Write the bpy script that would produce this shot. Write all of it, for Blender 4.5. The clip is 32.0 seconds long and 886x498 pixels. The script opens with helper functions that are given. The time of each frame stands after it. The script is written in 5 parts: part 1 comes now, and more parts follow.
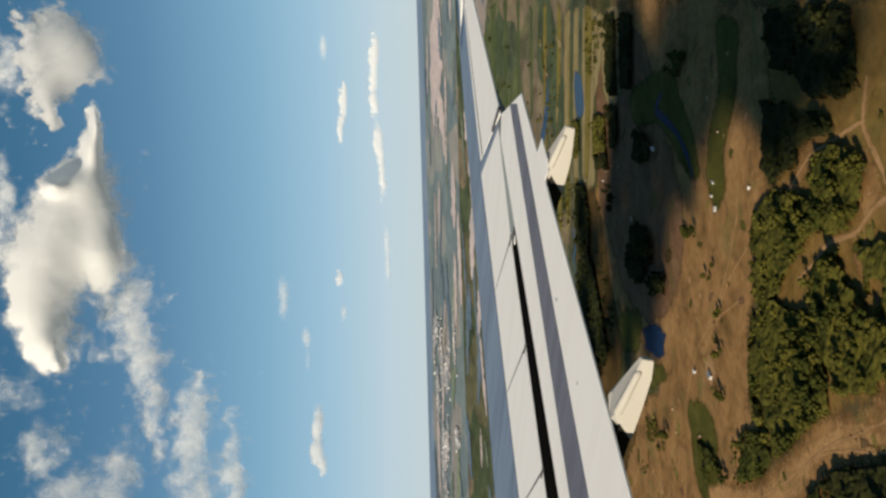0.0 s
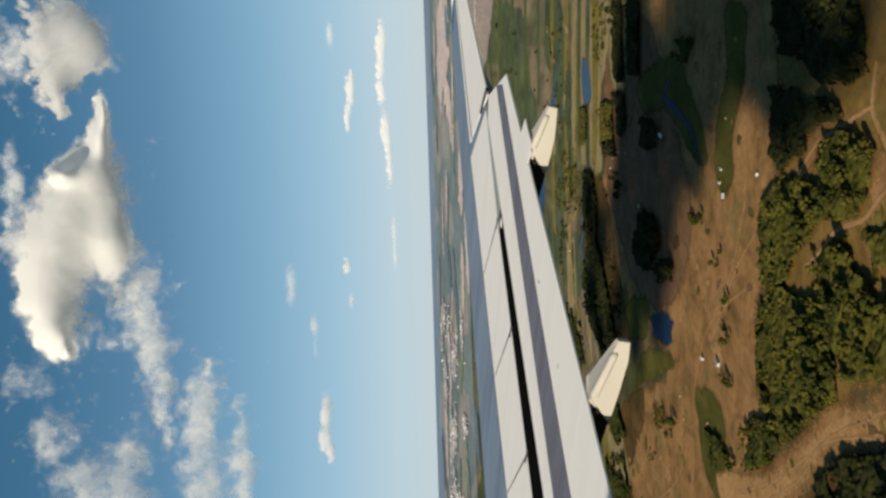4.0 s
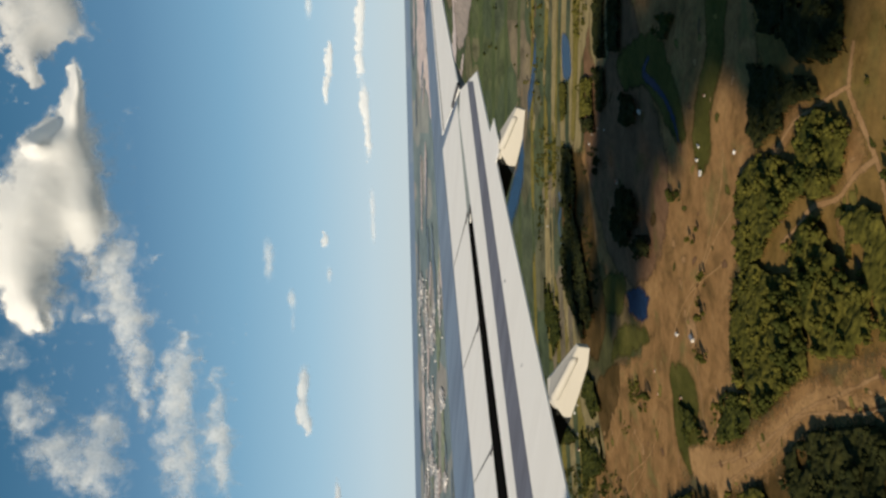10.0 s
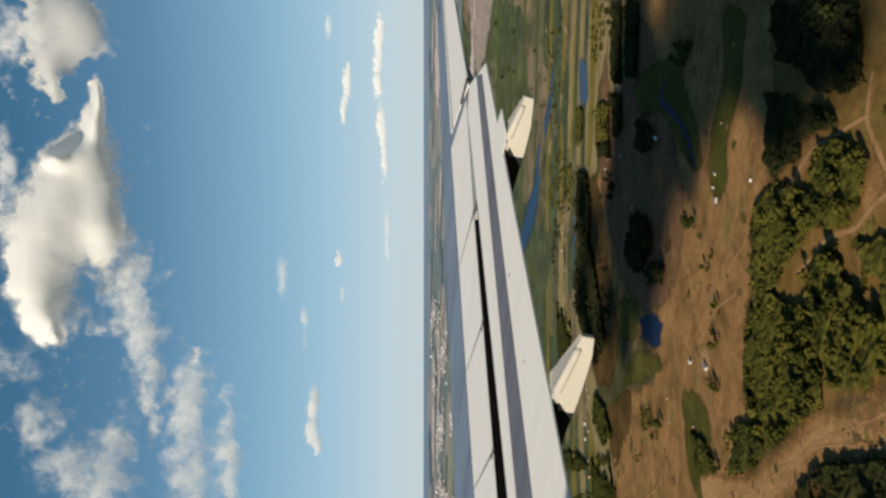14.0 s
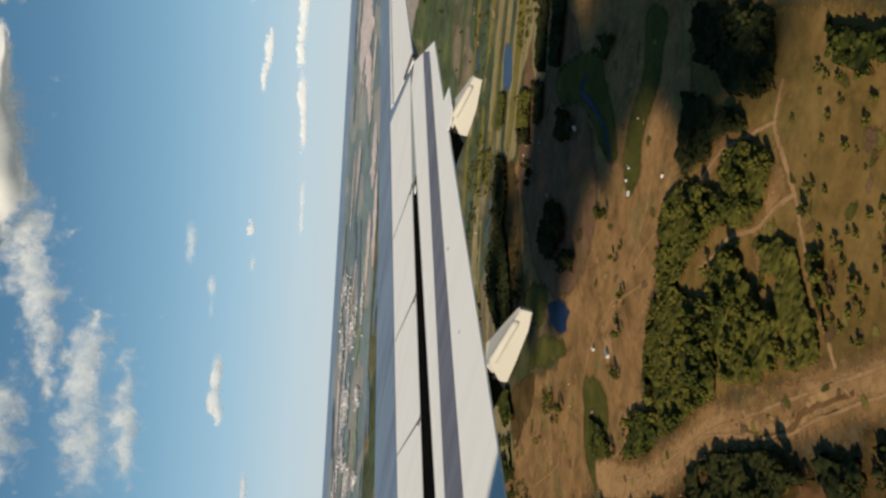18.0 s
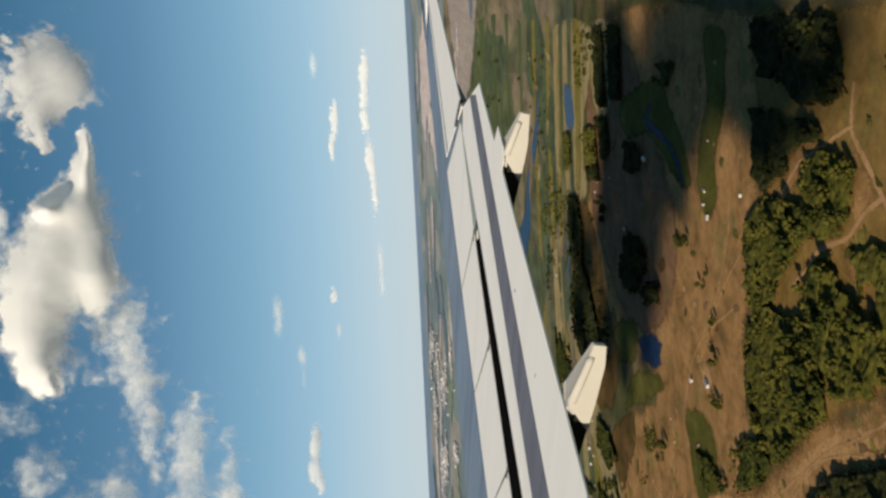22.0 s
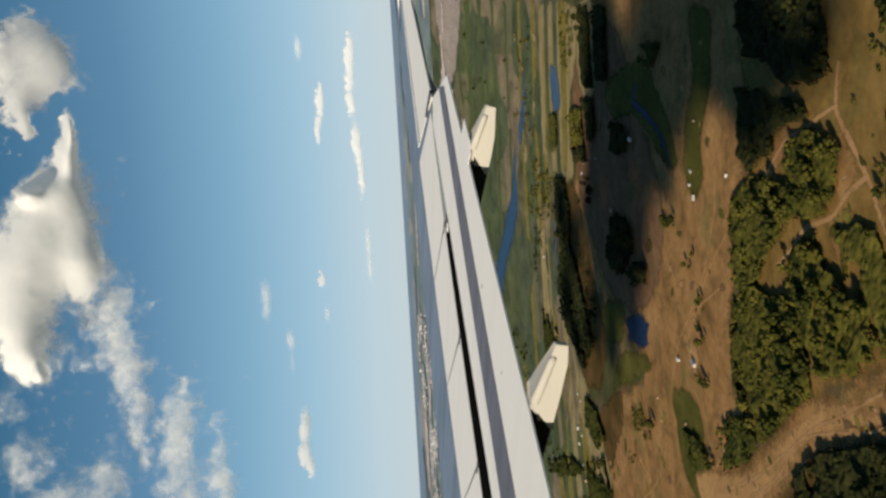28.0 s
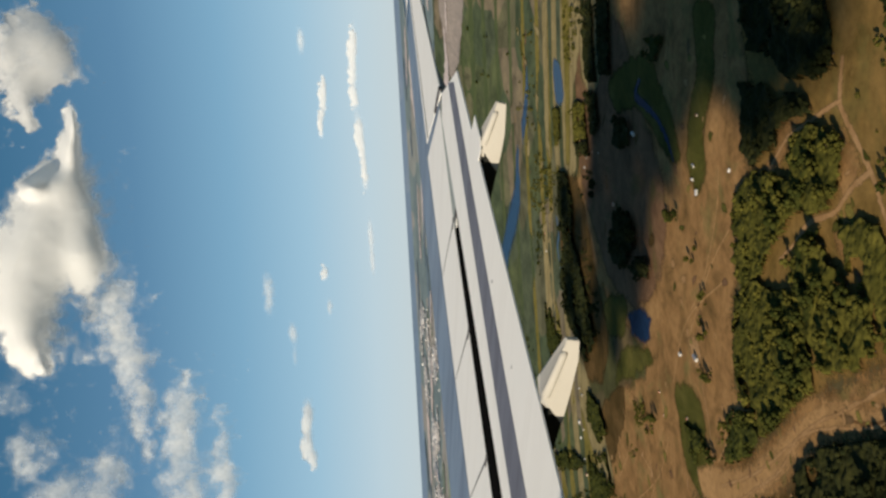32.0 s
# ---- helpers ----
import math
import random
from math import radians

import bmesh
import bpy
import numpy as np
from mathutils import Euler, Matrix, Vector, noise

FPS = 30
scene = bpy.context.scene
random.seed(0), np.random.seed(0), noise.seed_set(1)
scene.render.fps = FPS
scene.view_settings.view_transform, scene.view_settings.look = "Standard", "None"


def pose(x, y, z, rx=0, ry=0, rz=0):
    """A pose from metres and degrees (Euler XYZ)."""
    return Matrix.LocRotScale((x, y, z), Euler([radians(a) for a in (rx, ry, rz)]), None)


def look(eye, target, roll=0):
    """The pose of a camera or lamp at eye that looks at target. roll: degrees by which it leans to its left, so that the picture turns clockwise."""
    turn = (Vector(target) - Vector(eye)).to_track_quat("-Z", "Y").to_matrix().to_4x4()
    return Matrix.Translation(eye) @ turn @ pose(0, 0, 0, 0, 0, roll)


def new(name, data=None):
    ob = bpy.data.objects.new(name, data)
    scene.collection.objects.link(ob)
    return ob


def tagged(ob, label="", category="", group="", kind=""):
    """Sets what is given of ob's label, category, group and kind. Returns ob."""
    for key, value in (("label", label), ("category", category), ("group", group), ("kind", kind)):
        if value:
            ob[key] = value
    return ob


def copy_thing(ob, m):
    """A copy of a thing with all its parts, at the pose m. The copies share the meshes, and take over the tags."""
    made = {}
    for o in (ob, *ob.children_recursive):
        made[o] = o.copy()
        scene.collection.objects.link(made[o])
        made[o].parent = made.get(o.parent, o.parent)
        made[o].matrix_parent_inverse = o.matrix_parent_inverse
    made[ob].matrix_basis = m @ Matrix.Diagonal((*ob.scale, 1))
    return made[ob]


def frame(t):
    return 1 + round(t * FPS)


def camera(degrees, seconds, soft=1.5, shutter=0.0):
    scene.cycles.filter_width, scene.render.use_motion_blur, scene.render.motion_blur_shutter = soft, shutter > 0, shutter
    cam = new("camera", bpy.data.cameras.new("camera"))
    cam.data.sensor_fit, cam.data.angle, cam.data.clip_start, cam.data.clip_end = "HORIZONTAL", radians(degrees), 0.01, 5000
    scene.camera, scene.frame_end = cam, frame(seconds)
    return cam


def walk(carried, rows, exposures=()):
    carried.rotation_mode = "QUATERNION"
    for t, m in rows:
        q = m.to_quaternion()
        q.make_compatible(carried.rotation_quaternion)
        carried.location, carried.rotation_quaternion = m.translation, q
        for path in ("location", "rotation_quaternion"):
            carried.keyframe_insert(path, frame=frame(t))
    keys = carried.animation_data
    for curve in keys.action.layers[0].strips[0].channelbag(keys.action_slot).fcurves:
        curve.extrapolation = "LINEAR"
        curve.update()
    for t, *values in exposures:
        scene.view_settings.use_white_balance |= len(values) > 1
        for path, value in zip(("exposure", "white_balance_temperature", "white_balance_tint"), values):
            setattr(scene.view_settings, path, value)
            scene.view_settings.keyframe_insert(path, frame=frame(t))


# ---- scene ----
from mathutils import geometry

cam = camera(54.0, 32.0, 2.6)
# The place with the aircraft at its origin: +X outboard over the right wing, +Y ahead, z up; the eye stays at the window.
EYE = 340.0


def aim(yaw, pitch, roll, x, y, z):
    """Pose of the sideways-held camera: yaw ahead of abeam, pitch up, roll, and the eye's place."""
    a, b, c = radians(yaw), radians(pitch), radians(roll)
    f = Vector((math.cos(b) * math.cos(a), math.cos(b) * math.sin(a), math.sin(b)))
    ahead = Vector((-math.sin(a), math.cos(a), 0.0))
    down = ahead.cross(f)
    if down.z > 0:
        down = -down
    d = math.cos(c) * down + math.sin(c) * ahead
    w = -math.sin(c) * down + math.cos(c) * ahead
    m = Matrix((d, -w, -f)).transposed().to_4x4()
    m.translation = (x, y, EYE + z)
    return m


PATH = [
    (0.0, 29.529, -0.804, 1.607, -0.293, -0.330, 0.542),
    (0.5, 28.975, -0.961, 0.389, -0.291, -0.230, 0.544),
    (1.0, 29.276, -0.952, 0.297, -0.363, -0.260, 0.579),
    (1.5, 29.520, -1.323, 0.664, -0.334, -0.206, 0.507),
    (2.0, 28.234, -1.270, 1.789, -0.276, 0.190, 0.440),
    (2.5, 28.598, -0.406, 1.735, -0.264, 0.102, 0.261),
    (4.5, 30.648, -0.384, 1.615, -0.210, -0.236, 0.230),
    (5.0, 30.491, -0.735, 0.936, -0.272, -0.248, 0.238),
    (5.5, 31.912, -1.943, 1.663, -0.257, -0.294, 0.100),
    (6.0, 31.593, -2.289, 1.772, -0.085, 0.028, 0.055),
    (6.5, 30.074, -0.302, 2.096, -0.201, 0.167, 0.020),
    (7.0, 28.168, 0.539, 3.353, -0.228, 0.146, 0.071),
    (7.5, 27.815, -0.890, 3.753, -0.244, 0.136, 0.082),
    (8.0, 28.134, -1.134, 5.235, -0.184, 0.160, 0.067),
    (8.5, 29.680, -2.340, 3.251, 0.214, 0.305, -0.154),
    (9.0, 29.987, -1.024, 2.281, 0.022, 0.102, -0.188),
    (9.5, 29.456, -1.734, 0.344, 0.079, 0.237, -0.136),
    (10.0, 32.045, -1.681, 1.320, -0.201, -0.527, 0.101),
    (10.5, 31.612, -2.590, -0.665, -0.355, -0.524, 0.236),
    (11.0, 31.528, -2.410, 0.402, -0.371, -0.496, 0.267),
    (11.5, 30.754, -1.809, 0.205, -0.336, -0.296, 0.153),
    (12.0, 30.308, -1.495, 0.237, -0.280, -0.135, 0.091),
    (12.5, 30.504, -1.516, 0.038, -0.170, -0.118, 0.048),
    (13.0, 30.607, -0.917, 0.359, -0.105, -0.090, -0.021),
    (13.5, 30.276, -0.654, -0.313, -0.110, 0.023, -0.054),
    (14.0, 30.593, -0.797, -0.004, -0.081, -0.035, -0.034),
    (14.5, 30.970, -0.977, -0.456, -0.143, -0.101, 0.053),
    (16.5, 33.824, -2.409, 3.877, -0.163, -0.446, 0.320),
    (17.0, 33.403, -1.500, 2.191, -0.270, -0.342, 0.404),
    (17.5, 34.090, -2.797, 0.425, -0.227, -0.288, 0.366),
    (18.0, 31.878, -6.474, -3.357, -0.346, -0.105, 0.289),
    (18.5, 31.486, -5.078, -1.959, -0.017, -0.005, -0.008),
    (19.0, 31.208, -5.289, -2.313, -0.192, -0.064, 0.034),
    (19.5, 35.172, -1.983, -2.671, 0.117, -0.029, -0.040),
    (20.0, 33.002, -3.610, -2.956, -0.188, -0.194, -0.083),
    (20.5, 29.659, -0.231, 2.280, -0.039, 0.015, -0.061),
    (21.0, 29.254, 0.050, 2.801, -0.023, 0.036, -0.071),
    (21.5, 29.351, -1.509, 3.765, -0.001, 0.045, -0.010),
    (22.0, 28.573, -1.234, 2.899, -0.137, 0.084, 0.081),
    (22.5, 29.165, -1.411, 4.215, 0.005, 0.083, -0.023),
    (23.0, 29.722, -0.521, 3.662, -0.048, 0.012, -0.183),
    (23.5, 28.840, -0.706, 4.034, 0.168, 0.271, -0.291),
    (24.0, 29.221, -1.212, 3.527, 0.103, 0.195, -0.230),
    (24.5, 29.987, -1.454, 3.345, 0.021, 0.036, -0.160),
    (25.0, 29.438, -2.406, 3.066, 0.018, 0.153, 0.015),
    (25.5, 30.001, -3.207, 2.933, -0.090, 0.000, 0.172),
    (27.5, 29.342, -1.663, 3.655, 0.095, 0.143, -0.195),
    (28.0, 29.769, -1.993, 3.517, 0.024, 0.017, -0.174),
    (28.5, 29.285, -1.164, 4.527, 0.132, 0.159, -0.280),
    (29.0, 28.980, -1.471, 3.839, 0.143, 0.233, -0.272),
    (29.5, 29.051, -1.581, 3.387, 0.110, 0.209, -0.226),
    (30.0, 29.413, -2.304, 3.498, 0.106, 0.153, -0.170),
    (30.5, 29.612, -2.397, 3.560, 0.079, 0.121, -0.141),
    (31.0, 29.374, -2.459, 3.494, 0.048, 0.143, -0.112),
    (31.5, 29.415, -2.270, 3.269, 0.065, 0.148, -0.117),
    (32.0, 30.170, -1.809, 3.336, -0.042, -0.049, -0.080),
]
walk(cam, [(t, aim(*r)) for t, *r in PATH], [(0.0, 0.12), (32.0, 0.12)])

# ---- light: afternoon sun over the fuselage, clear sky ----
SUN_WAY = Vector((0.88, -0.22, -0.405)).normalized()
world = bpy.data.worlds.new("sky")
scene.world = world
world.use_nodes = True
wt = world.node_tree
sky = wt.nodes.new("ShaderNodeTexSky")
sky.sky_type = "NISHITA"
sky.sun_disc = False
sky.sun_elevation = math.asin(-SUN_WAY.z)
sky.sun_rotation = math.atan2(-SUN_WAY.x, -SUN_WAY.y)
sky.air_density, sky.dust_density, sky.ozone_density = 1.0, 0.25, 2.0
wt.links.new(sky.outputs[0], wt.nodes["Background"].inputs[0])
wt.nodes["Background"].inputs[1].default_value = 0.05
# summer haze: pale over the horizon, deeper blue with height; above the view darkened to deepen shadows
haze = wt.nodes.new("ShaderNodeBackground")
where = wt.nodes.new("ShaderNodeTexCoord")
split = wt.nodes.new("ShaderNodeSeparateXYZ")
thin = wt.nodes.new("ShaderNodeValToRGB")
tones = [(0.0, (0.63, 0.735, 0.775)), (0.05, (0.57, 0.725, 0.815)), (0.12, (0.385, 0.615, 0.775)), (0.2, (0.235, 0.46, 0.645)), (0.3, (0.122, 0.28, 0.45)), (0.42, (0.056, 0.18, 0.315)), (0.6, (0.03, 0.10, 0.20)), (1.0, (0.015, 0.05, 0.12))]
while len(thin.color_ramp.elements) < len(tones):
    thin.color_ramp.elements.new(0.5)
for k, (at, tone) in zip(thin.color_ramp.elements, tones):
    k.position, k.color = at, (*tone, 1)
both = wt.nodes.new("ShaderNodeMixShader")
both.inputs[0].default_value = 0.9
wt.links.new(where.outputs["Generated"], split.inputs[0])
wt.links.new(split.outputs["Z"], thin.inputs[0])
haze.inputs[1].default_value = 0.84
wt.links.new(thin.outputs[0], haze.inputs[0])
wt.links.new(wt.nodes["Background"].outputs[0], both.inputs[1])
wt.links.new(haze.outputs[0], both.inputs[2])
wt.links.new(both.outputs[0], wt.nodes["World Output"].inputs[0])
sun = new("sun", bpy.data.lights.new("sun", "SUN"))
sun.data.energy, sun.data.angle, sun.data.color = 5.0, radians(0.5), (1.0, 0.87, 0.68)
sun.matrix_world = look((0, 0, 2500), Vector((0, 0, 2500)) + SUN_WAY)


# ---- materials ----
def shader(name, rough=0.8, metal=0.0):
    m = bpy.data.materials.new(name)
    m.use_nodes = True
    t = m.node_tree
    b = t.nodes["Principled BSDF"]
    b.inputs["Roughness"].default_value, b.inputs["Metallic"].default_value = rough, metal
    return m, t, b


def mapped(t, scale=(1, 1, 1), turn=0.0, source="Object"):
    c = t.nodes.new("ShaderNodeTexCoord")
    g = t.nodes.new("ShaderNodeMapping")
    g.inputs["Scale"].default_value = scale
    g.inputs["Rotation"].default_value = (0, 0, radians(turn))
    t.links.new(c.outputs[source], g.inputs[0])
    return g.outputs[0]


def noise_node(t, where, scale, detail=6.0, rough=0.6, twist=0.0):
    n = t.nodes.new("ShaderNodeTexNoise")
    n.inputs["Scale"].default_value, n.inputs["Detail"].default_value = scale, detail
    n.inputs["Roughness"].default_value, n.inputs["Distortion"].default_value = rough, twist
    t.links.new(where, n.inputs["Vector"])
    return n.outputs["Fac"]


def ramp(t, fac, stops):
    r = t.nodes.new("ShaderNodeValToRGB")
    e = r.color_ramp.elements
    while len(e) < len(stops):
        e.new(0.5)
    for k, (p, c) in zip(e, stops):
        k.position, k.color = p, (*c, 1)
    t.links.new(fac, r.inputs[0])
    return r.outputs[0]


def blend(t, fac, a, b, kind="MIX"):
    x = t.nodes.new("ShaderNodeMix")
    x.data_type, x.blend_type = "RGBA", kind
    for sock, v in ((x.inputs[0], fac), (x.inputs[6], a), (x.inputs[7], b)):
        if isinstance(v, (int, float)):
            sock.default_value = v
        elif isinstance(v, tuple):
            sock.default_value = (*v, 1)
        else:
            t.links.new(v, sock)
    return x.outputs[2]


def relief(t, b, height, strength, distance):
    n = t.nodes.new("ShaderNodeBump")
    n.inputs["Strength"].default_value, n.inputs["Distance"].default_value = strength, distance
    t.links.new(height, n.inputs["Height"])
    t.links.new(n.outputs[0], b.inputs["Normal"])


def fray(t, b):
    """Cover that thins out in tufts over its rim, where the ground beneath shows through."""
    a = t.nodes.new("ShaderNodeAttribute")
    a.attribute_name = "rim"
    n = noise_node(t, mapped(t), 0.22, 6, 0.65, 0.5)
    sub = t.nodes.new("ShaderNodeMath")
    sub.operation = "MULTIPLY_ADD"
    t.links.new(n, sub.inputs[0])
    sub.inputs[1].default_value = 1.9
    t.links.new(a.outputs["Fac"], sub.inputs[2])
    al = t.nodes.new("ShaderNodeMapRange")
    al.interpolation_type = "SMOOTHSTEP"
    al.inputs["From Min"].default_value, al.inputs["From Max"].default_value = 1.02, 1.95
    al.inputs["To Min"].default_value, al.inputs["To Max"].default_value = 1.0, 0.0
    t.links.new(sub.outputs[0], al.inputs["Value"])
    gate = t.nodes.new("ShaderNodeMath")
    gate.operation = "LESS_THAN"
    t.links.new(a.outputs["Fac"], gate.inputs[0])
    gate.inputs[1].default_value = 0.02
    top = t.nodes.new("ShaderNodeMath")
    top.operation = "MAXIMUM"
    t.links.new(al.outputs[0], top.inputs[0])
    t.links.new(gate.outputs[0], top.inputs[1])
    t.links.new(top.outputs[0], b.inputs["Alpha"])


def land(name, dark, mid, light, big=0.004, small=0.05, rough=0.95, bump=0.6, stretch=(1, 1, 1), turn=0.0, weeds=None, soil=False):
    """Open ground: three tones mixed by broad patches and fine growth, with weeds in drifts."""
    dark, mid, light = ((0.74 * c[0], (0.63 if soil else 0.74) * c[1], (0.57 if soil else 0.62) * c[2]) for c in (dark, mid, light))
    m, t, b = shader(name, rough)
    w = mapped(t, stretch, turn)
    n1 = noise_node(t, w, big, 8, 0.65, 0.6)
    n2 = noise_node(t, w, small, 8, 0.7)
    c = ramp(t, n1, [(0.32, dark), (0.5, mid), (0.68, light)])
    if weeds:
        n3 = noise_node(t, w, big * 0.55, 7, 0.62, 1.2)
        c = blend(t, ramp(t, n3, [(0.54, (0, 0, 0)), (0.68, (0.8, 0.8, 0.8))]), c, weeds)
        n4 = noise_node(t, mapped(t, (1, 1, 1), 40), big * 1.1, 5, 0.55, 2.0)
        c = blend(t, ramp(t, n4, [(0.60, (0, 0, 0)), (0.70, (0.6, 0.6, 0.6))]), c, light)
    g = ramp(t, n2, [(0.3, (0.72, 0.72, 0.68)), (0.5, (1, 1, 1)), (0.72, (1.22, 1.2, 1.12))])
    t.links.new(blend(t, 1.0, c, g, "MULTIPLY"), b.inputs["Base Color"])
    fray(t, b)
    b.inputs["Specular IOR Level"].default_value = 0.03
    relief(t, b, n2, bump, 3.0)
    return m


def field_mosaic(name, tones, cell, grain=0.02, turn=25.0, stretch=(1, 1, 1), contrast=1.0):
    """A patchwork of fields: cells of their own tone with growth inside them."""
    tones = [tuple(0.84 * v for v in c) for c in tones]
    m, t, b = shader(name, 0.95)
    w = mapped(t, stretch, turn)
    v = t.nodes.new("ShaderNodeTexVoronoi")
    v.inputs["Scale"].default_value, v.inputs["Randomness"].default_value = cell, 0.9
    t.links.new(w, v.inputs["Vector"])
    s = t.nodes.new("ShaderNodeSeparateColor")
    t.links.new(v.outputs["Color"], s.inputs[0])
    k = len(tones)
    c = ramp(t, s.outputs[0], [(i / k, tone) for i, tone in enumerate(tones)])
    c.node.color_ramp.interpolation = "CONSTANT"
    n1 = noise_node(t, w, grain, 9, 0.7, 0.4)
    g = ramp(t, n1, [(0.3, tuple(1 - contrast * v for v in (0.6, 0.58, 0.6))), (0.5, (0.95, 0.95, 0.95)), (0.7, tuple(1 + contrast * v for v in (0.5, 0.45, 0.3)))])
    t.links.new(blend(t, 1.0, c, g, "MULTIPLY"), b.inputs["Base Color"])
    b.inputs["Specular IOR Level"].default_value = 0.03
    relief(t, b, n1, 0.5, 4.0)
    return m


def leafy(name, dark, light, scale=0.35):
    """Foliage: tone by tree and by clump."""
    dark, light = ((0.86 * c[0], 0.82 * c[1], 0.72 * c[2]) for c in (dark, light))
    m, t, b = shader(name, 0.85)
    info = t.nodes.new("ShaderNodeObjectInfo")
    geo = t.nodes.new("ShaderNodeNewGeometry")
    add = t.nodes.new("ShaderNodeMath")
    add.operation = "FRACT"
    plus = t.nodes.new("ShaderNodeMath")
    plus.operation = "ADD"
    t.links.new(info.outputs["Random"], plus.inputs[0])
    t.links.new(geo.outputs["Random Per Island"], plus.inputs[1])
    t.links.new(plus.outputs[0], add.inputs[0])
    n = noise_node(t, mapped(t), scale, 5, 0.7)
    stand = ramp(t, noise_node(t, mapped(t), 0.05, 5, 0.6, 0.8), [(0.38, (0, 0, 0)), (0.62, (1, 1, 1))])
    c = blend(t, blend(t, 0.42, stand, add.outputs[0]), dark, light)
    g = ramp(t, n, [(0.3, (0.65, 0.66, 0.6)), (0.6, (1.05, 1.03, 0.95)), (0.8, (1.3, 1.22, 1.0))])
    t.links.new(blend(t, 1.0, c, g, "MULTIPLY"), b.inputs["Base Color"])
    b.inputs["Specular IOR Level"].default_value = 0.04
    relief(t, b, n, 0.4, 0.5)
    return m


def paint(name, tone, rough=0.4, dirt=0.12, spots=6.0):
    """Aircraft paint: faint streaks along the airflow, soot and small scuffs."""
    m, t, b = shader(name, rough)
    b.inputs["Specular IOR Level"].default_value = 0.22
    w = mapped(t, (3.0, 0.25, 1.0), 0)
    n1 = noise_node(t, w, 1.3, 7, 0.65)
    n2 = noise_node(t, mapped(t), spots, 6, 0.75)
    g = ramp(t, n1, [(0.3, (1 - 2 * dirt,) * 3), (0.55, (1, 1, 1)), (0.8, (1 - dirt, 1 - dirt, 1 - dirt * 1.2))])
    s = ramp(t, n2, [(0.25, (1 - dirt,) * 3), (0.42, (1, 1, 1))])
    t.links.new(blend(t, 1.0, blend(t, 1.0, tone, g, "MULTIPLY"), s, "MULTIPLY"), b.inputs["Base Color"])
    r = ramp(t, n1, [(0.2, (rough + 0.2,) * 3), (0.8, (rough - 0.08,) * 3)])
    t.links.new(r, b.inputs["Roughness"])
    relief(t, b, n2, 0.05, 0.01)
    return m


def water(name, tone, gloss=0.1):
    m, t, b = shader(name, 0.3)
    b.inputs["Specular IOR Level"].default_value, b.inputs["IOR"].default_value = gloss, 1.1 + gloss
    n = noise_node(t, mapped(t), 0.08, 5, 0.6)
    t.links.new(ramp(t, n, [(0.3, tuple(c * 0.75 for c in tone)), (0.7, tuple(c * 1.3 for c in tone))]), b.inputs["Base Color"])
    relief(t, b, noise_node(t, mapped(t), 0.6, 4), 0.15, 0.3)
    fray(t, b)
    return m


def plain(name, tone, rough=0.7, grain=0.8, amount=0.25, gloss=0.4):
    m, t, b = shader(name, rough)
    b.inputs["Specular IOR Level"].default_value = gloss
    n = noise_node(t, mapped(t), grain, 6, 0.7)
    g = ramp(t, n, [(0.3, (1 - amount,) * 3), (0.7, (1 + amount,) * 3)])
    t.links.new(blend(t, 1.0, tone, g, "MULTIPLY"), b.inputs["Base Color"])
    return m


def cloud_stuff(name, cover, scale, tear=0.9, low=0.48, high=1.25, white=1.0):
    """Water droplets: white, thinning out towards the rim by the mesh's own density."""
    m, t, b = shader(name, 1.0)
    out = t.nodes["Material Output"]
    t.nodes.remove(b)
    a = t.nodes.new("ShaderNodeAttribute")
    a.attribute_name = "cover"
    n = noise_node(t, mapped(t), scale, 9, 0.62, 0.2)
    n2 = noise_node(t, mapped(t), scale * 0.9, 4, 0.5)
    sub = t.nodes.new("ShaderNodeMath")
    sub.operation = "MULTIPLY_ADD"
    t.links.new(n, sub.inputs[0])
    sub.inputs[1].default_value = tear
    t.links.new(a.outputs["Fac"], sub.inputs[2])
    al = t.nodes.new("ShaderNodeMapRange")
    al.interpolation_type = "SMOOTHSTEP"
    al.inputs["From Min"].default_value, al.inputs["From Max"].default_value = low, high
    al.inputs["To Max"].default_value = cover
    t.links.new(sub.outputs[0], al.inputs["Value"])
    d = t.nodes.new("ShaderNodeBsdfDiffuse")
    tone = ramp(t, n2, [(0.3, tuple(white * v for v in (0.86, 0.85, 0.83))), (0.7, tuple(white * v for v in (0.92, 0.91, 0.88)))])
    t.links.new(tone, d.inputs["Color"])
    tr = t.nodes.new("ShaderNodeBsdfTranslucent")
    tr.inputs["Color"].default_value = (0.9 * white, 0.9 * white, 0.9 * white, 1)
    mx = t.nodes.new("ShaderNodeMixShader")
    mx.inputs[0].default_value = 0.3
    t.links.new(d.outputs[0], mx.inputs[1])
    t.links.new(tr.outputs[0], mx.inputs[2])
    clear = t.nodes.new("ShaderNodeBsdfTransparent")
    fin = t.nodes.new("ShaderNodeMixShader")
    t.links.new(al.outputs[0], fin.inputs[0])
    t.links.new(clear.outputs[0], fin.inputs[1])
    t.links.new(mx.outputs[0], fin.inputs[2])
    t.links.new(fin.outputs[0], out.inputs["Surface"])
    return m


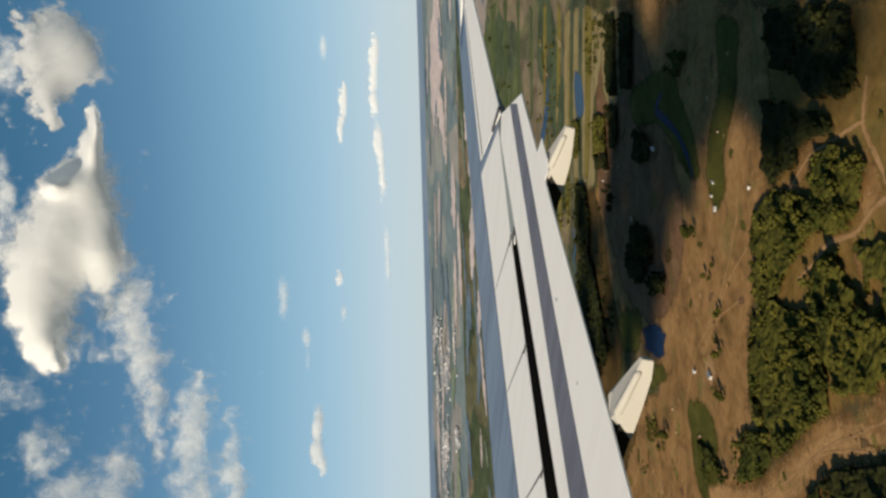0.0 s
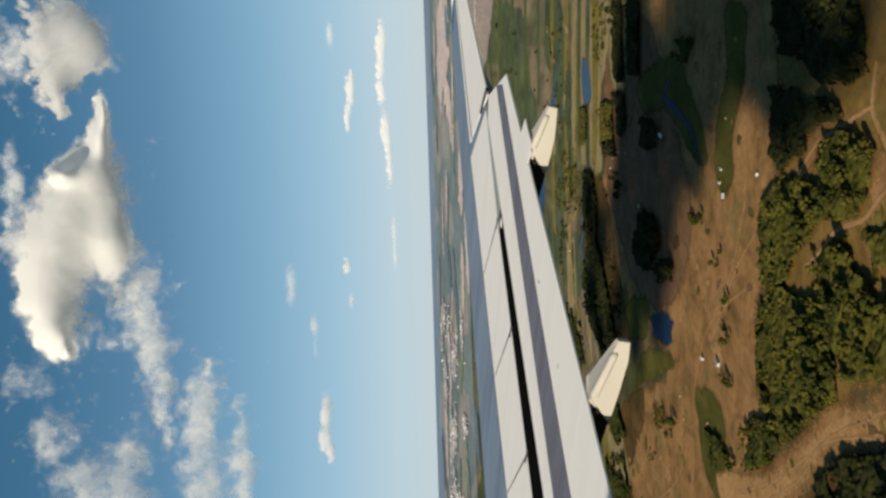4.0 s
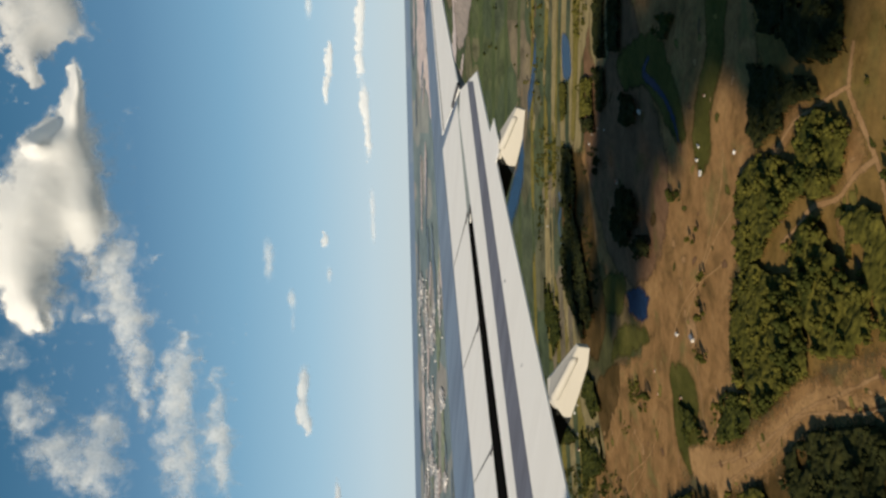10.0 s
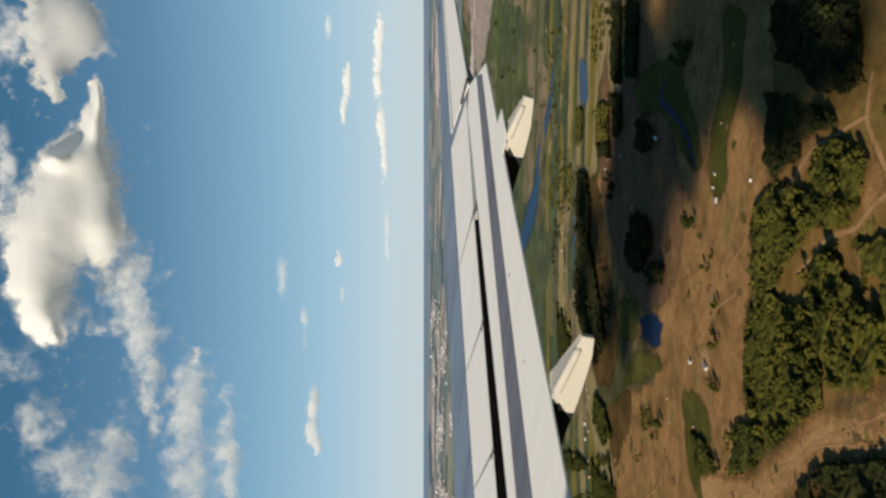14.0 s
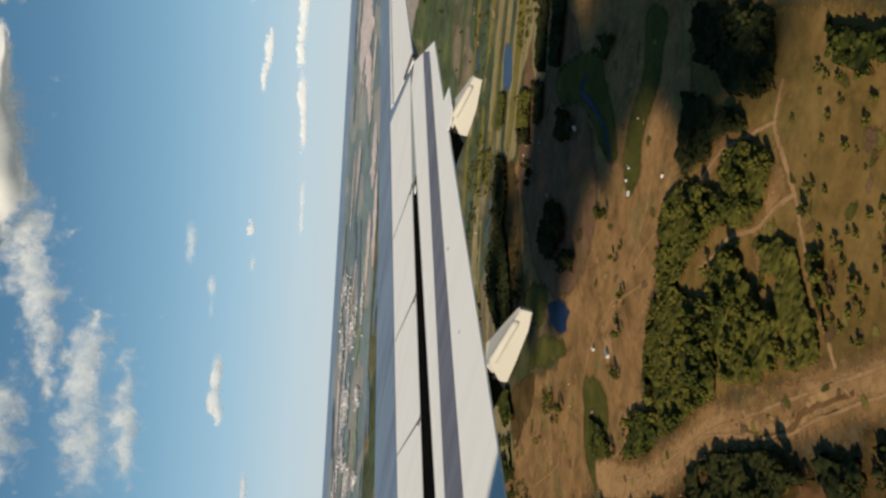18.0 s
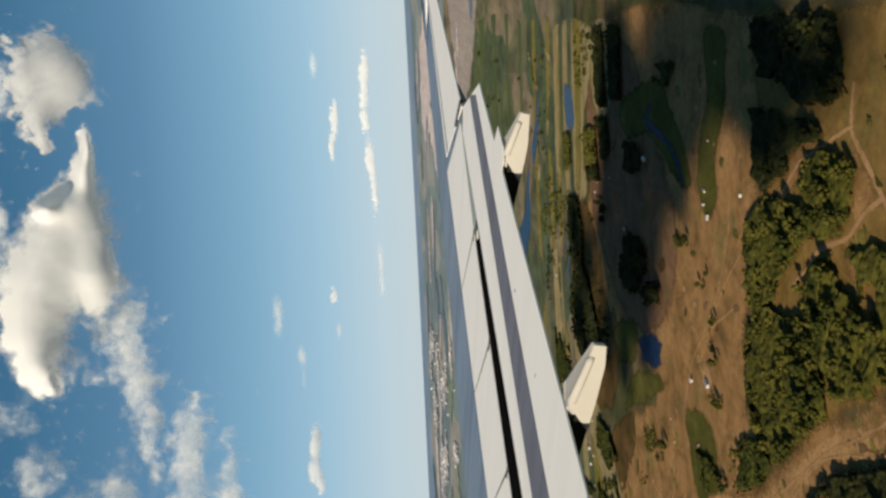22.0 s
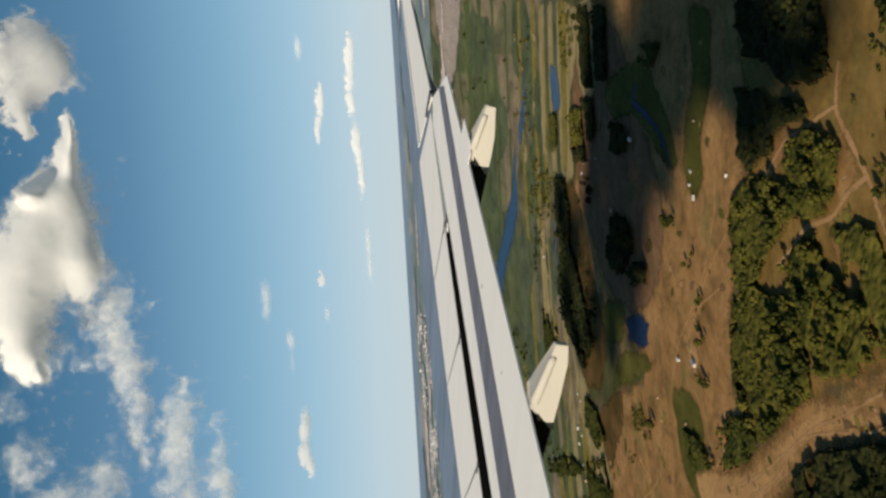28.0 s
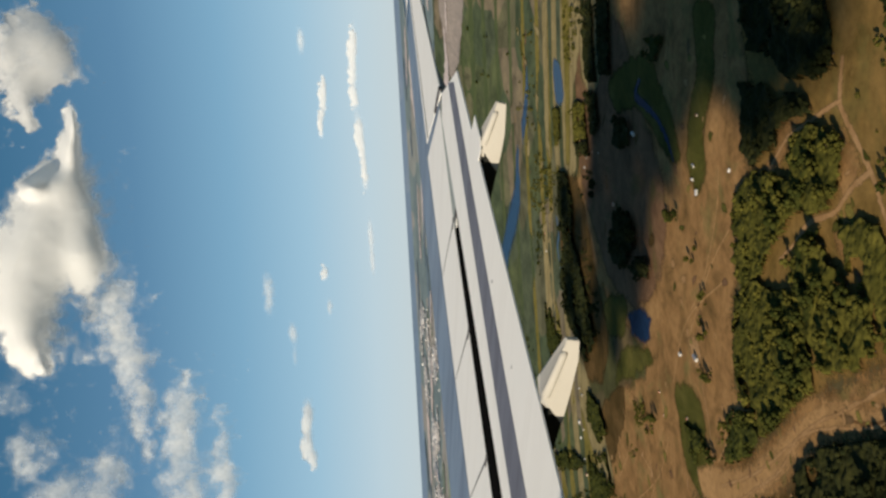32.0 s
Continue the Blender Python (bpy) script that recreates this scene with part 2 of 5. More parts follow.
M_GROUND = field_mosaic("open_country", [(0.10, 0.095, 0.04), (0.15, 0.11, 0.055), (0.07, 0.08, 0.03), (0.12, 0.10, 0.05), (0.085, 0.085, 0.035)], 0.008, 0.02)
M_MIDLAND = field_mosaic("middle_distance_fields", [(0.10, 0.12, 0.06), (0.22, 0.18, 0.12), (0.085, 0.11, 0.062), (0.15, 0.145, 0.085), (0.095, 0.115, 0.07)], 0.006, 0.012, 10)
# Aerial haze is painted into the far tones below: paler and bluer with distance.
M_FAR = field_mosaic("hazed_far_land", [(0.22, 0.28, 0.29), (0.30, 0.32, 0.31), (0.19, 0.25, 0.27), (0.34, 0.33, 0.31)], 0.005, 0.008, 10, contrast=0.45)
M_RIM = field_mosaic("haze_tinted_plain", [(0.40, 0.52, 0.66), (0.43, 0.54, 0.67), (0.41, 0.53, 0.66)], 0.002, 0.003, 10, contrast=0.15)
M_MIST = field_mosaic("mist_tinted_plain", [(0.24, 0.33, 0.46), (0.28, 0.36, 0.47), (0.23, 0.32, 0.44)], 0.003, 0.004, 10, contrast=0.2)
M_FARSOIL = field_mosaic("hazed_bare_fields", [(0.62, 0.53, 0.52), (0.68, 0.58, 0.55), (0.58, 0.51, 0.50)], 0.01, 0.02, 10, contrast=0.4)
M_FARGREEN = field_mosaic("hazed_green_fields", [(0.22, 0.27, 0.20), (0.27, 0.31, 0.23), (0.19, 0.24, 0.20)], 0.01, 0.02, 10, contrast=0.6)
M_FARBLUE = field_mosaic("hazed_far_woods", [(0.15, 0.21, 0.28), (0.18, 0.24, 0.31), (0.16, 0.22, 0.27)], 0.01, 0.02, 10, contrast=0.4)
M_SUBURB = field_mosaic("hazed_town_ground", [(0.46, 0.43, 0.43), (0.36, 0.38, 0.41), (0.50, 0.47, 0.46), (0.34, 0.37, 0.40), (0.41, 0.41, 0.42)], 0.035, 0.03, 10, contrast=0.7)
M_SAND = land("dry_sandy_soil", (0.20, 0.14, 0.058), (0.37, 0.24, 0.106), (0.49, 0.33, 0.15), 0.02, 0.09, bump=0.12, weeds=(0.18, 0.145, 0.052), soil=True)
# Distance haze is mixed into this soil's mauve-grey tones.
M_SOIL = land("hazed_ploughed_soil", (0.34, 0.30, 0.33), (0.40, 0.345, 0.37), (0.45, 0.385, 0.41), 0.006, 0.04, stretch=(1, 4, 1), turn=30)
M_CROP = land("green_crop", (0.075, 0.10, 0.055), (0.10, 0.13, 0.068), (0.13, 0.155, 0.08), 0.006, 0.03, stretch=(3, 1, 1), turn=-20)
M_GRASS = land("rough_grass", (0.065, 0.070, 0.018), (0.11, 0.105, 0.028), (0.165, 0.145, 0.045), 0.012, 0.09)
M_OLIVE = land("olive_scrub", (0.17, 0.15, 0.04), (0.265, 0.215, 0.065), (0.35, 0.27, 0.10), 0.015, 0.08)
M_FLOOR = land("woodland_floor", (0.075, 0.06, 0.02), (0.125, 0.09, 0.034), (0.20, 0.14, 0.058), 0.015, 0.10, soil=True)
M_DRYGRASS = land("dry_golden_grass", (0.17, 0.135, 0.042), (0.28, 0.20, 0.070), (0.37, 0.27, 0.10), 0.02, 0.09, bump=0.2, weeds=(0.16, 0.125, 0.04), soil=True)
M_BROWN = land("brown_soil", (0.17, 0.11, 0.065), (0.235, 0.155, 0.092), (0.30, 0.20, 0.12), 0.02, 0.08, bump=0.12, weeds=(0.10, 0.085, 0.03), soil=True)
M_STRAW = land("straw_plots", (0.27, 0.215, 0.12), (0.38, 0.30, 0.17), (0.48, 0.385, 0.23), 0.012, 0.06, stretch=(3, 1, 1), turn=-20, bump=0.2)
M_ROAD = land("worn_sand", (0.38, 0.26, 0.12), (0.52, 0.355, 0.17), (0.64, 0.445, 0.215), 0.02, 0.12, bump=0.15, soil=True)
M_SOILRED = land("reddish_soil", (0.17, 0.10, 0.045), (0.23, 0.14, 0.065), (0.30, 0.185, 0.09), 0.02, 0.09, bump=0.15, weeds=(0.12, 0.095, 0.035), soil=True)
M_TRACK = land("bare_track", (0.40, 0.27, 0.13), (0.50, 0.345, 0.175), (0.58, 0.41, 0.22), 0.03, 0.2, bump=0.2, soil=True)
M_BLUE = water("blue_river_water", (0.023, 0.056, 0.112), 0.22)
M_POND = water("deep_blue_pond_water", (0.010, 0.026, 0.065), 0.03)
M_LEAF = leafy("olive_foliage", (0.036, 0.044, 0.011), (0.140, 0.132, 0.032), 0.22)
# Darker copy of the foliage: cloud and canopy shade put into its colour.
M_LEAF_SHADED = leafy("shaded_foliage", (0.014, 0.022, 0.010), (0.045, 0.048, 0.018), 0.22)
M_LEAF_DARK = leafy("dark_foliage", (0.018, 0.028, 0.008), (0.078, 0.085, 0.022), 0.22)
M_BARK = plain("bark", (0.09, 0.065, 0.045), 0.9, 3.0)
M_WHITE = paint("white_aircraft_paint", (0.80, 0.785, 0.75), 0.45, 0.03)
M_CREAM = paint("fairing_paint", (0.50, 0.475, 0.42), 0.6, 0.06)
M_GREY = paint("grey_wing_paint", (0.175, 0.22, 0.295), 0.33, 0.14)
M_STRIPE = paint("grey_flap_band", (0.145, 0.147, 0.18), 0.45, 0.12)
M_SLOT_SHADE = plain("slot_shade_black", (0.006, 0.006, 0.006), 0.95, 5.0, gloss=0.0)
M_COVEGREY = plain("grey_cove_paint", (0.27, 0.30, 0.29), 0.6, 3.0, 0.15, gloss=0.2)
M_WING_SHADE = plain("wing_shade_black", (0.020, 0.021, 0.018), 0.9, 4.0, gloss=0.1)
M_SCUFF = plain("scuffed_paint", (0.40, 0.40, 0.40), 0.6, 9.0, 0.4)
M_SEAM = plain("dark_blue_grey_skin", (0.06, 0.075, 0.115), 0.5, 3.0, 0.15)
M_SEAL = plain("dark_rubber_seal", (0.05, 0.05, 0.055), 0.8, 8.0)
M_HULL = paint("fuselage_paint", (0.8, 0.8, 0.8), 0.35, 0.05)
M_WALL = plain("pale_house_wall", (0.5, 0.46, 0.40), 0.85, 0.7, 0.15)
M_TOWN = plain("weathered_town_walls", (0.70, 0.66, 0.63), 0.9, 0.02, 0.5)
M_WALL_B = plain("sandy_house_wall", (0.5, 0.4, 0.3), 0.85, 0.7, 0.2)
M_ROOF_W = plain("pale_sheet_roof", (0.62, 0.6, 0.57), 0.5, 0.9, 0.12)
M_ROOF_R = plain("red_tile_roof", (0.30, 0.11, 0.06), 0.8, 1.2, 0.3)
M_ROOF_G = plain("grey_sheet_roof", (0.33, 0.33, 0.35), 0.6, 0.9, 0.2)
M_PANE = plain("dark_window_glass", (0.03, 0.035, 0.045), 0.1, 2.0, 0.1)
M_CLOUD = cloud_stuff("thick_cloud", 1.0, 0.006, 0.85, 0.45, 1.28, 0.89)
M_GREYCLOUD = cloud_stuff("grey_cloud", 0.72, 0.007, 1.6, 0.95, 1.9, 0.72)
M_OVERHEAD = cloud_stuff("overhead_cloud", 0.97, 0.004, 0.5, 0.35, 0.95)
M_PUFF = cloud_stuff("small_cloud", 0.56, 0.02, 1.1, 0.72, 1.5)
M_WISP = cloud_stuff("thin_cloud", 0.74, 0.010, 4.0, 2.05, 3.9)
M_VEIL = cloud_stuff("faint_cloud", 0.3, 0.012, 1.2, 0.65, 1.7)


# ---- building helpers ----
def part(name, bm, material, parent=None, label="", smooth=False):
    me = bpy.data.meshes.new(name)
    bm.to_mesh(me)
    bm.free()
    for m in material if isinstance(material, (list, tuple)) else [material]:
        me.materials.append(m)
    if smooth:
        me.polygons.foreach_set("use_smooth", [True] * len(me.polygons))
    ob = new(name, me)
    ob.parent = parent
    return tagged(ob, label) if label else ob


def from_lists(name, verts, faces, material, parent=None, label="", smooth=False):
    me = bpy.data.meshes.new(name)
    me.from_pydata(verts, [], faces)
    me.validate()
    for m in material if isinstance(material, (list, tuple)) else [material]:
        me.materials.append(m)
    if smooth:
        me.polygons.foreach_set("use_smooth", [True] * len(me.polygons))
    me.update()
    ob = new(name, me)
    ob.parent = parent
    return tagged(ob, label) if label else ob


def ground_z(x, y):
    """Flat valley floor, raised far out so its rim fits the horizon in the camera's view."""
    u = min(max((math.hypot(x, y) - 1900) / 2900, 0), 1)
    return 380 * u * u * (3 - 2 * u)


def smooth_ring(pts, steps=10, wobble=0.0):
    """A closed natural outline through a few corners."""
    out, n = [], len(pts)
    for i in range(n):
        p0, p1, p2, p3 = (Vector(pts[(i + k) % n]) for k in (-1, 0, 1, 2))
        for s in range(steps):
            u = s / steps
            q = 0.5 * (2 * p1 + (p2 - p0) * u + (2 * p0 - 5 * p1 + 4 * p2 - p3) * u * u + (3 * p1 - p0 - 3 * p2 + p3) * u ** 3)
            v = Vector((q.x, q.y, wobble)) / (6 + 3 * wobble)
            out.append((q.x + 1.7 * wobble * noise.noise(v) + 0.6 * wobble * noise.noise(v * 2.7), q.y + 1.7 * wobble * noise.noise(v + Vector((31, 7, 2))) + 0.6 * wobble * noise.noise(v * 2.7 + Vector((5, 17, 2)))))
    return out


def inside(x, y, ring):
    hit, n = False, len(ring)
    for i in range(n):
        (x1, y1), (x2, y2) = ring[i], ring[i - 1]
        if (y1 > y) != (y2 > y) and x < (x2 - x1) * (y - y1) / (y2 - y1) + x1:
            hit = not hit
    return hit


def scatter(ring, spacing, rng):
    x0, x1 = min(p[0] for p in ring), max(p[0] for p in ring)
    y0, y1 = min(p[1] for p in ring), max(p[1] for p in ring)
    x = x0
    while x < x1:
        y = y0
        while y < y1:
            px, py = x + rng.uniform(-0.45, 0.45) * spacing, y + rng.uniform(-0.45, 0.45) * spacing
            if inside(px, py, ring):
                yield px, py
            y += spacing
        x += spacing


def patch(name, pts, material, lift, label, category, wobble=3.0, steps=10, seed=1, kind="structure"):
    """A piece of ground cover with a natural edge, draped on the land."""
    rng = random.Random(seed)
    ring = smooth_ring(pts, steps, wobble)
    n = len(ring)
    edges = [(Vector(ring[i]), Vector(ring[(i + 1) % n])) for i in range(n)]
    area = abs(sum(a.x * b.y - b.x * a.y for a, b in edges)) / 2
    band = max(0.5, min(9.0, 0.8 * area / sum((b - a).length for a, b in edges)))
    step = min(45.0, max(band, math.sqrt(area / 500)))
    flat = [Vector(p) for p in ring]
    for x, y in scatter(ring, step, rng):
        flat.append(Vector((x, y)))
    flat, _, faces, *_ = geometry.delaunay_2d_cdt(flat, [(i, (i + 1) % n) for i in range(n)], [list(range(n))], 1, 0.01)
    verts = [(p.x, p.y, ground_z(p.x, p.y) + lift * 0.35) for p in flat]
    ob = from_lists(name, verts, faces, material)
    if sum(p.normal.z for p in ob.data.polygons) < 0:
        ob.data.flip_normals()
    grid = np.array([tuple(p) for p in flat])
    gap = np.full(len(grid), 1e9)
    for a, b in edges:
        d = np.array(b - a)
        w = grid - np.array(a)
        u = np.clip(w @ d / max(1e-9, d @ d), 0, 1)
        gap = np.minimum(gap, np.hypot(*(w - u[:, None] * d).T))
    ob.data.attributes.new("rim", "FLOAT", "POINT").data.foreach_set("value", np.clip(1 - gap / band, 0, 1).astype(np.float32))
    return tagged(ob, label, category, kind=kind)


def ribbon(name, pts, widths, material, lift, label, category, seed=1, wobble=1.0, steps=8):
    """A river, road or track along a line, with uneven banks."""
    rng = random.Random(seed)
    line, wid = [], []
    n = len(pts)
    for i in range(n - 1):
        p0, p1, p2, p3 = (Vector(pts[min(max(i + k, 0), n - 1)]) for k in (-1, 0, 1, 2))
        for s in range(steps + (i == n - 2)):
            u = s / steps
            line.append(0.5 * (2 * p1 + (p2 - p0) * u + (2 * p0 - 5 * p1 + 4 * p2 - p3) * u * u + (3 * p1 - p0 - 3 * p2 + p3) * u ** 3))
            wid.append(widths[i] * (1 - u) + widths[i + 1] * u)
    verts, faces, rims = [], [], []
    for i, (p, w) in enumerate(zip(line, wid)):
        d = (line[min(i + 1, len(line) - 1)] - line[max(i - 1, 0)]).normalized()
        side = Vector((-d.y, d.x))
        for s in (-1.35, -0.6, 0.6, 1.35):
            q = p + side * s * (w / 2 + rng.gauss(0, wobble))
            verts.append((q.x, q.y, ground_z(q.x, q.y) + lift * 0.35))
            rims.append(1.0 if abs(s) > 1 else 0.0)
        if i:
            k = 4 * i
            faces += [(k + j - 4, k + j, k + j + 1, k + j - 3) for j in range(3)]
    CLEAR.extend((q.x, q.y, w / 2 + 2.5) for q, w in zip(line, wid))
    ob = from_lists(name, verts, faces, material)
    ob.data.attributes.new("rim", "FLOAT", "POINT").data.foreach_set("value", rims)
    if ob.data.polygons[0].normal.z < 0:
        ob.data.flip_normals()
    return tagged(ob, label, category, kind="structure")


CLEAR = []
# ---- the land ----
verts, faces, slots = [(0, 0, 0)], [], []
RINGS = [150, 300, 450, 600, 750, 900, 1100, 1300, 1500, 1700, 1900, 2000, 2100, 2200, 2350, 2500, 2650, 2800, 2950, 3100, 3300, 3500, 3700, 3900, 4100, 4300, 4500, 4700, 4900]
SPOKES = 180
for r in RINGS:
    for k in range(SPOKES):
        a = math.tau * k / SPOKES
        x, y = r * math.cos(a), r * math.sin(a)
        verts.append((x, y, ground_z(x, y)))
for i in range(len(RINGS)):
    for k in range(SPOKES):
        j = (k + 1) % SPOKES
        if i == 0:
            faces.append((0, 1 + k, 1 + j))
        else:
            a, b = 1 + (i - 1) * SPOKES, 1 + i * SPOKES
            faces.append((a + k, b + k, b + j, a + j))
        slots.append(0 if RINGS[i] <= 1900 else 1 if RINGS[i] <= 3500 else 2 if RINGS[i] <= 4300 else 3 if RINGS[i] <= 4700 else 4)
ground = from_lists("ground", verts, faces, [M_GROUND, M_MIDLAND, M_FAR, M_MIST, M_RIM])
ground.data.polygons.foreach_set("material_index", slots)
ground.data.polygons.foreach_set("use_smooth", [True] * len(faces))
tagged(ground, "broad dry valley of fields and scrub, haze painted on the distance", "ground", kind="structure")
# far fields, with haze painted into their colours
patch("ploughed_field", [(3414, 533), (2945, 466), (2937, 697), (2961, 916), (3049, 1065), (3162, 1019), (3311, 823)], M_SOIL, 1.0, "pinkish-brown ploughed field in the distance, greyed by painted haze", "field", 9, seed=2)
def far_strip(az, half, r, deep, lean, material, label, seed):
    """A long ragged field or wood on the far slopes, seen almost edge on."""
    rng = random.Random(seed)
    verts, faces, n = [], [], 26
    for k in range(n + 1):
        u = 2 * k / n - 1
        a = radians(az + half * u)
        for side in (-1, 1):
            q = r + lean * u + side * deep * math.sqrt(1.03 - u * u) * (1 + 0.7 * noise.noise(Vector((u * 5, seed * 1.3, side)))) + 14 * noise.noise(Vector((u * 9, seed, 4 * side)))
            verts.append((q * math.cos(a), q * math.sin(a), ground_z(q, 0) + 3.0))
        if k:
            m = len(verts)
            faces.append((m - 4, m - 3, m - 1, m - 2))
    ob = from_lists("far_field", verts, faces, material)
    if sum(p.normal.z for p in ob.data.polygons) < 0:
        ob.data.flip_normals()
    tagged(ob, label, "field", kind="structure")


rng = random.Random(404)
FAR_SOIL, FAR_GREEN, FAR_WOOD = "pinkish bare field on the far slope, paled by painted haze", "green field on the far slope, greyed by painted haze", "wood on the far slope, blued by painted haze"
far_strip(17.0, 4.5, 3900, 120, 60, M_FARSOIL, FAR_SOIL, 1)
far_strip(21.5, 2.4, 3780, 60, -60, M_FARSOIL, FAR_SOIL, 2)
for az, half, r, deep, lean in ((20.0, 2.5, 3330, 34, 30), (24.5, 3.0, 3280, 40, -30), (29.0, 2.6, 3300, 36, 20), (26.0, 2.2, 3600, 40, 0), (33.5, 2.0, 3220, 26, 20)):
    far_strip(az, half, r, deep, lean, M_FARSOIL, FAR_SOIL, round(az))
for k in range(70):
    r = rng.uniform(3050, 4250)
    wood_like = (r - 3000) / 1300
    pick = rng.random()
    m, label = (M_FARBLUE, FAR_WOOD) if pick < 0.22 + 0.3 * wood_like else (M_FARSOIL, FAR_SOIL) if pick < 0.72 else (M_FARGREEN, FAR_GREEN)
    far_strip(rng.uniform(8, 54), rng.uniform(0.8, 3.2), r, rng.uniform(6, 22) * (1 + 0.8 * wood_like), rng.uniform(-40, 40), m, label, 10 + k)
# olive scrub, plots and pools along the river
patch("crop_field", [(2959, 760), (2381, 615), (2340, 969), (2492, 1142), (2845, 1111)], M_CROP, 0.50, "green crop field beside a straight path", "field", 4, seed=4)
patch("river_meadow", [(2858, 1157), (2488, 1131), (2281, 928), (2066, 1133), (1886, 1308), (1699, 1334), (1826, 1431), (2265, 1417)], M_CROP, 0.45, "dull green river meadow", "field", 5, seed=5)
patch("olive_strip", [(2357, 609), (2059, 534), (2059, 766), (1993, 843), (1783, 844), (1831, 976), (1904, 1071), (1895, 1190), (1751, 1216), (1776, 1320), (2007, 1188), (2175, 1085), (2291, 915)], M_OLIVE, 0.60, "olive scrub along the river", "scrubland", 5, seed=7)
patch("sandy_strip", [(2083, 540), (1633, 426), (1636, 532), (1669, 635), (1614, 734), (1631, 794), (1770, 842), (1899, 875), (1993, 843), (2011, 720)], M_STRAW, 0.70, "straw-coloured strip of plots", "clearing", 4, seed=10)
patch("sandy_strip", [(1653, 431), (1486, 388), (1449, 522), (1539, 575), (1618, 548)], M_STRAW, 0.72, "straw-coloured field edge between tree plots", "clearing", 3, seed=110)
patch("grass_strip", [(1850, 481), (1763, 459), (1715, 616), (1680, 776), (1728, 798), (1776, 638)], M_OLIVE, 0.80, "olive grass strip between plots", "grass", 4, seed=111)
patch("grass_strip", [(1998, 557), (1955, 545), (1887, 757), (1862, 858), (1913, 853), (1961, 703)], M_OLIVE, 0.80, "olive grass strip beside a pool", "grass", 4, seed=112)
patch("sandy_strip", [(1920, 963), (1856, 962), (1895, 1029), (1935, 1083), (1935, 1180), (1822, 1264), (1748, 1213), (1809, 1104), (1851, 1033), (1834, 969)], M_STRAW, 0.80, "pale sandy strip beside trees", "clearing", 2, seed=12)
patch("bare_field", [(1675, 1175), (1606, 1131), (1336, 1143), (1149, 1177), (1245, 1266), (1482, 1255)], M_STRAW, 0.70, "dry straw-coloured strip", "field", 3, seed=52)
patch("scrub_meadow", [(2007, 1282), (1741, 1181), (1576, 1194), (1392, 1144), (1281, 1167), (1213, 1372), (1739, 1947), (1958, 1594)], M_OLIVE, 0.55, "olive scrub meadow with bushes", "scrubland", 5, seed=53)
patch("sandy_strip", [(1557, 1218), (1487, 1196), (1437, 1267), (1441, 1342), (1351, 1387), (1297, 1465), (1363, 1537), (1487, 1400), (1560, 1312)], M_STRAW, 0.75, "pale sandy strip with houses", "clearing", 2, seed=54)
patch("grass_patch", [(1772, 1485), (1622, 1346), (1541, 1414), (1544, 1524), (1672, 1667)], M_CROP, 0.70, "dull green meadow between hedges", "grass", 3, seed=55)
# bare ground of the valley
patch("sandy_clearing", [(1479, 368), (851, 216), (789, 323), (772, 400), (755, 497), (714, 601), (653, 643), (664, 721), (739, 800), (823, 944), (937, 1106), (1106, 1286), (1274, 1268), (1189, 1005), (1047, 828), (1371, 890), (1614, 810), (1512, 587)], M_SAND, 0.20, "bare sandy brown clearing with worn patches", "clearing", 4, seed=3)
patch("damp_meadow", [(1794, 849), (1610, 782), (1469, 823), (1354, 893), (1257, 939), (1301, 1081), (1570, 1234), (1752, 1134), (1839, 995)], M_FLOOR, 0.42, "dark brown ground beside the ditch", "scrubland", 6, seed=13)
# darker, greyer brown than the clearing it lies on
patch("dull_ground", [(1672, 468), (1368, 384), (1149, 465), (1028, 529), (1004, 638), (1083, 758), (1255, 828), (1476, 802), (1603, 729)], M_BROWN, 0.32, "dull grey-brown meadow", "clearing", 6, seed=14)
patch("grass_patch", [(1362, 473), (1278, 425), (1174, 385), (1078, 406), (993, 448), (985, 475), (1038, 489), (1117, 478), (1209, 482), (1317, 536), (1388, 510)], M_GRASS, 0.50, "dark green grass round a ditch", "grass", 5, seed=15)
patch("grass_strip", [(1007, 273), (938, 254), (905, 330), (912, 392), (889, 441), (917, 480), (966, 455), (978, 398), (973, 341)], M_GRASS, 0.50, "green grass strip across bare ground", "grass", 4, seed=16)
patch("grass_patch", [(1311, 884), (1199, 801), (1158, 810), (1171, 876), (1269, 936)], M_GRASS, 0.50, "dull green grass beside a pond", "grass", 6, seed=17)
patch("grass_patch", [(1178, 901), (1076, 817), (987, 770), (1017, 818), (1117, 918), (1200, 998)], M_GRASS, 0.52, "dull green grass beside a pond", "grass", 6, seed=117)
patch("grass_strip", [(911, 758), (861, 721), (807, 713), (761, 774), (768, 830), (833, 838), (882, 798)], M_GRASS, 0.50, "rough green grass strip", "grass", 4, seed=18)
patch("grass_patch", [(1276, 1117), (1159, 964), (1118, 993), (1137, 1076), (1179, 1190), (1264, 1255)], M_FLOOR, 0.50, "dull green grass at the foot of the clearing", "grass", 5, seed=19)
ribbon("bare_verge", [(742, 789), (658, 698), (621, 636), (590, 578), (564, 526), (528, 486), (481, 432), (446, 385), (395, 320), (353, 269)], [44, 50, 50, 46, 42, 42, 46, 46, 46, 46], M_SAND, 0.50, "bare sandy verge along the worn track", "clearing", 115, 2.0)
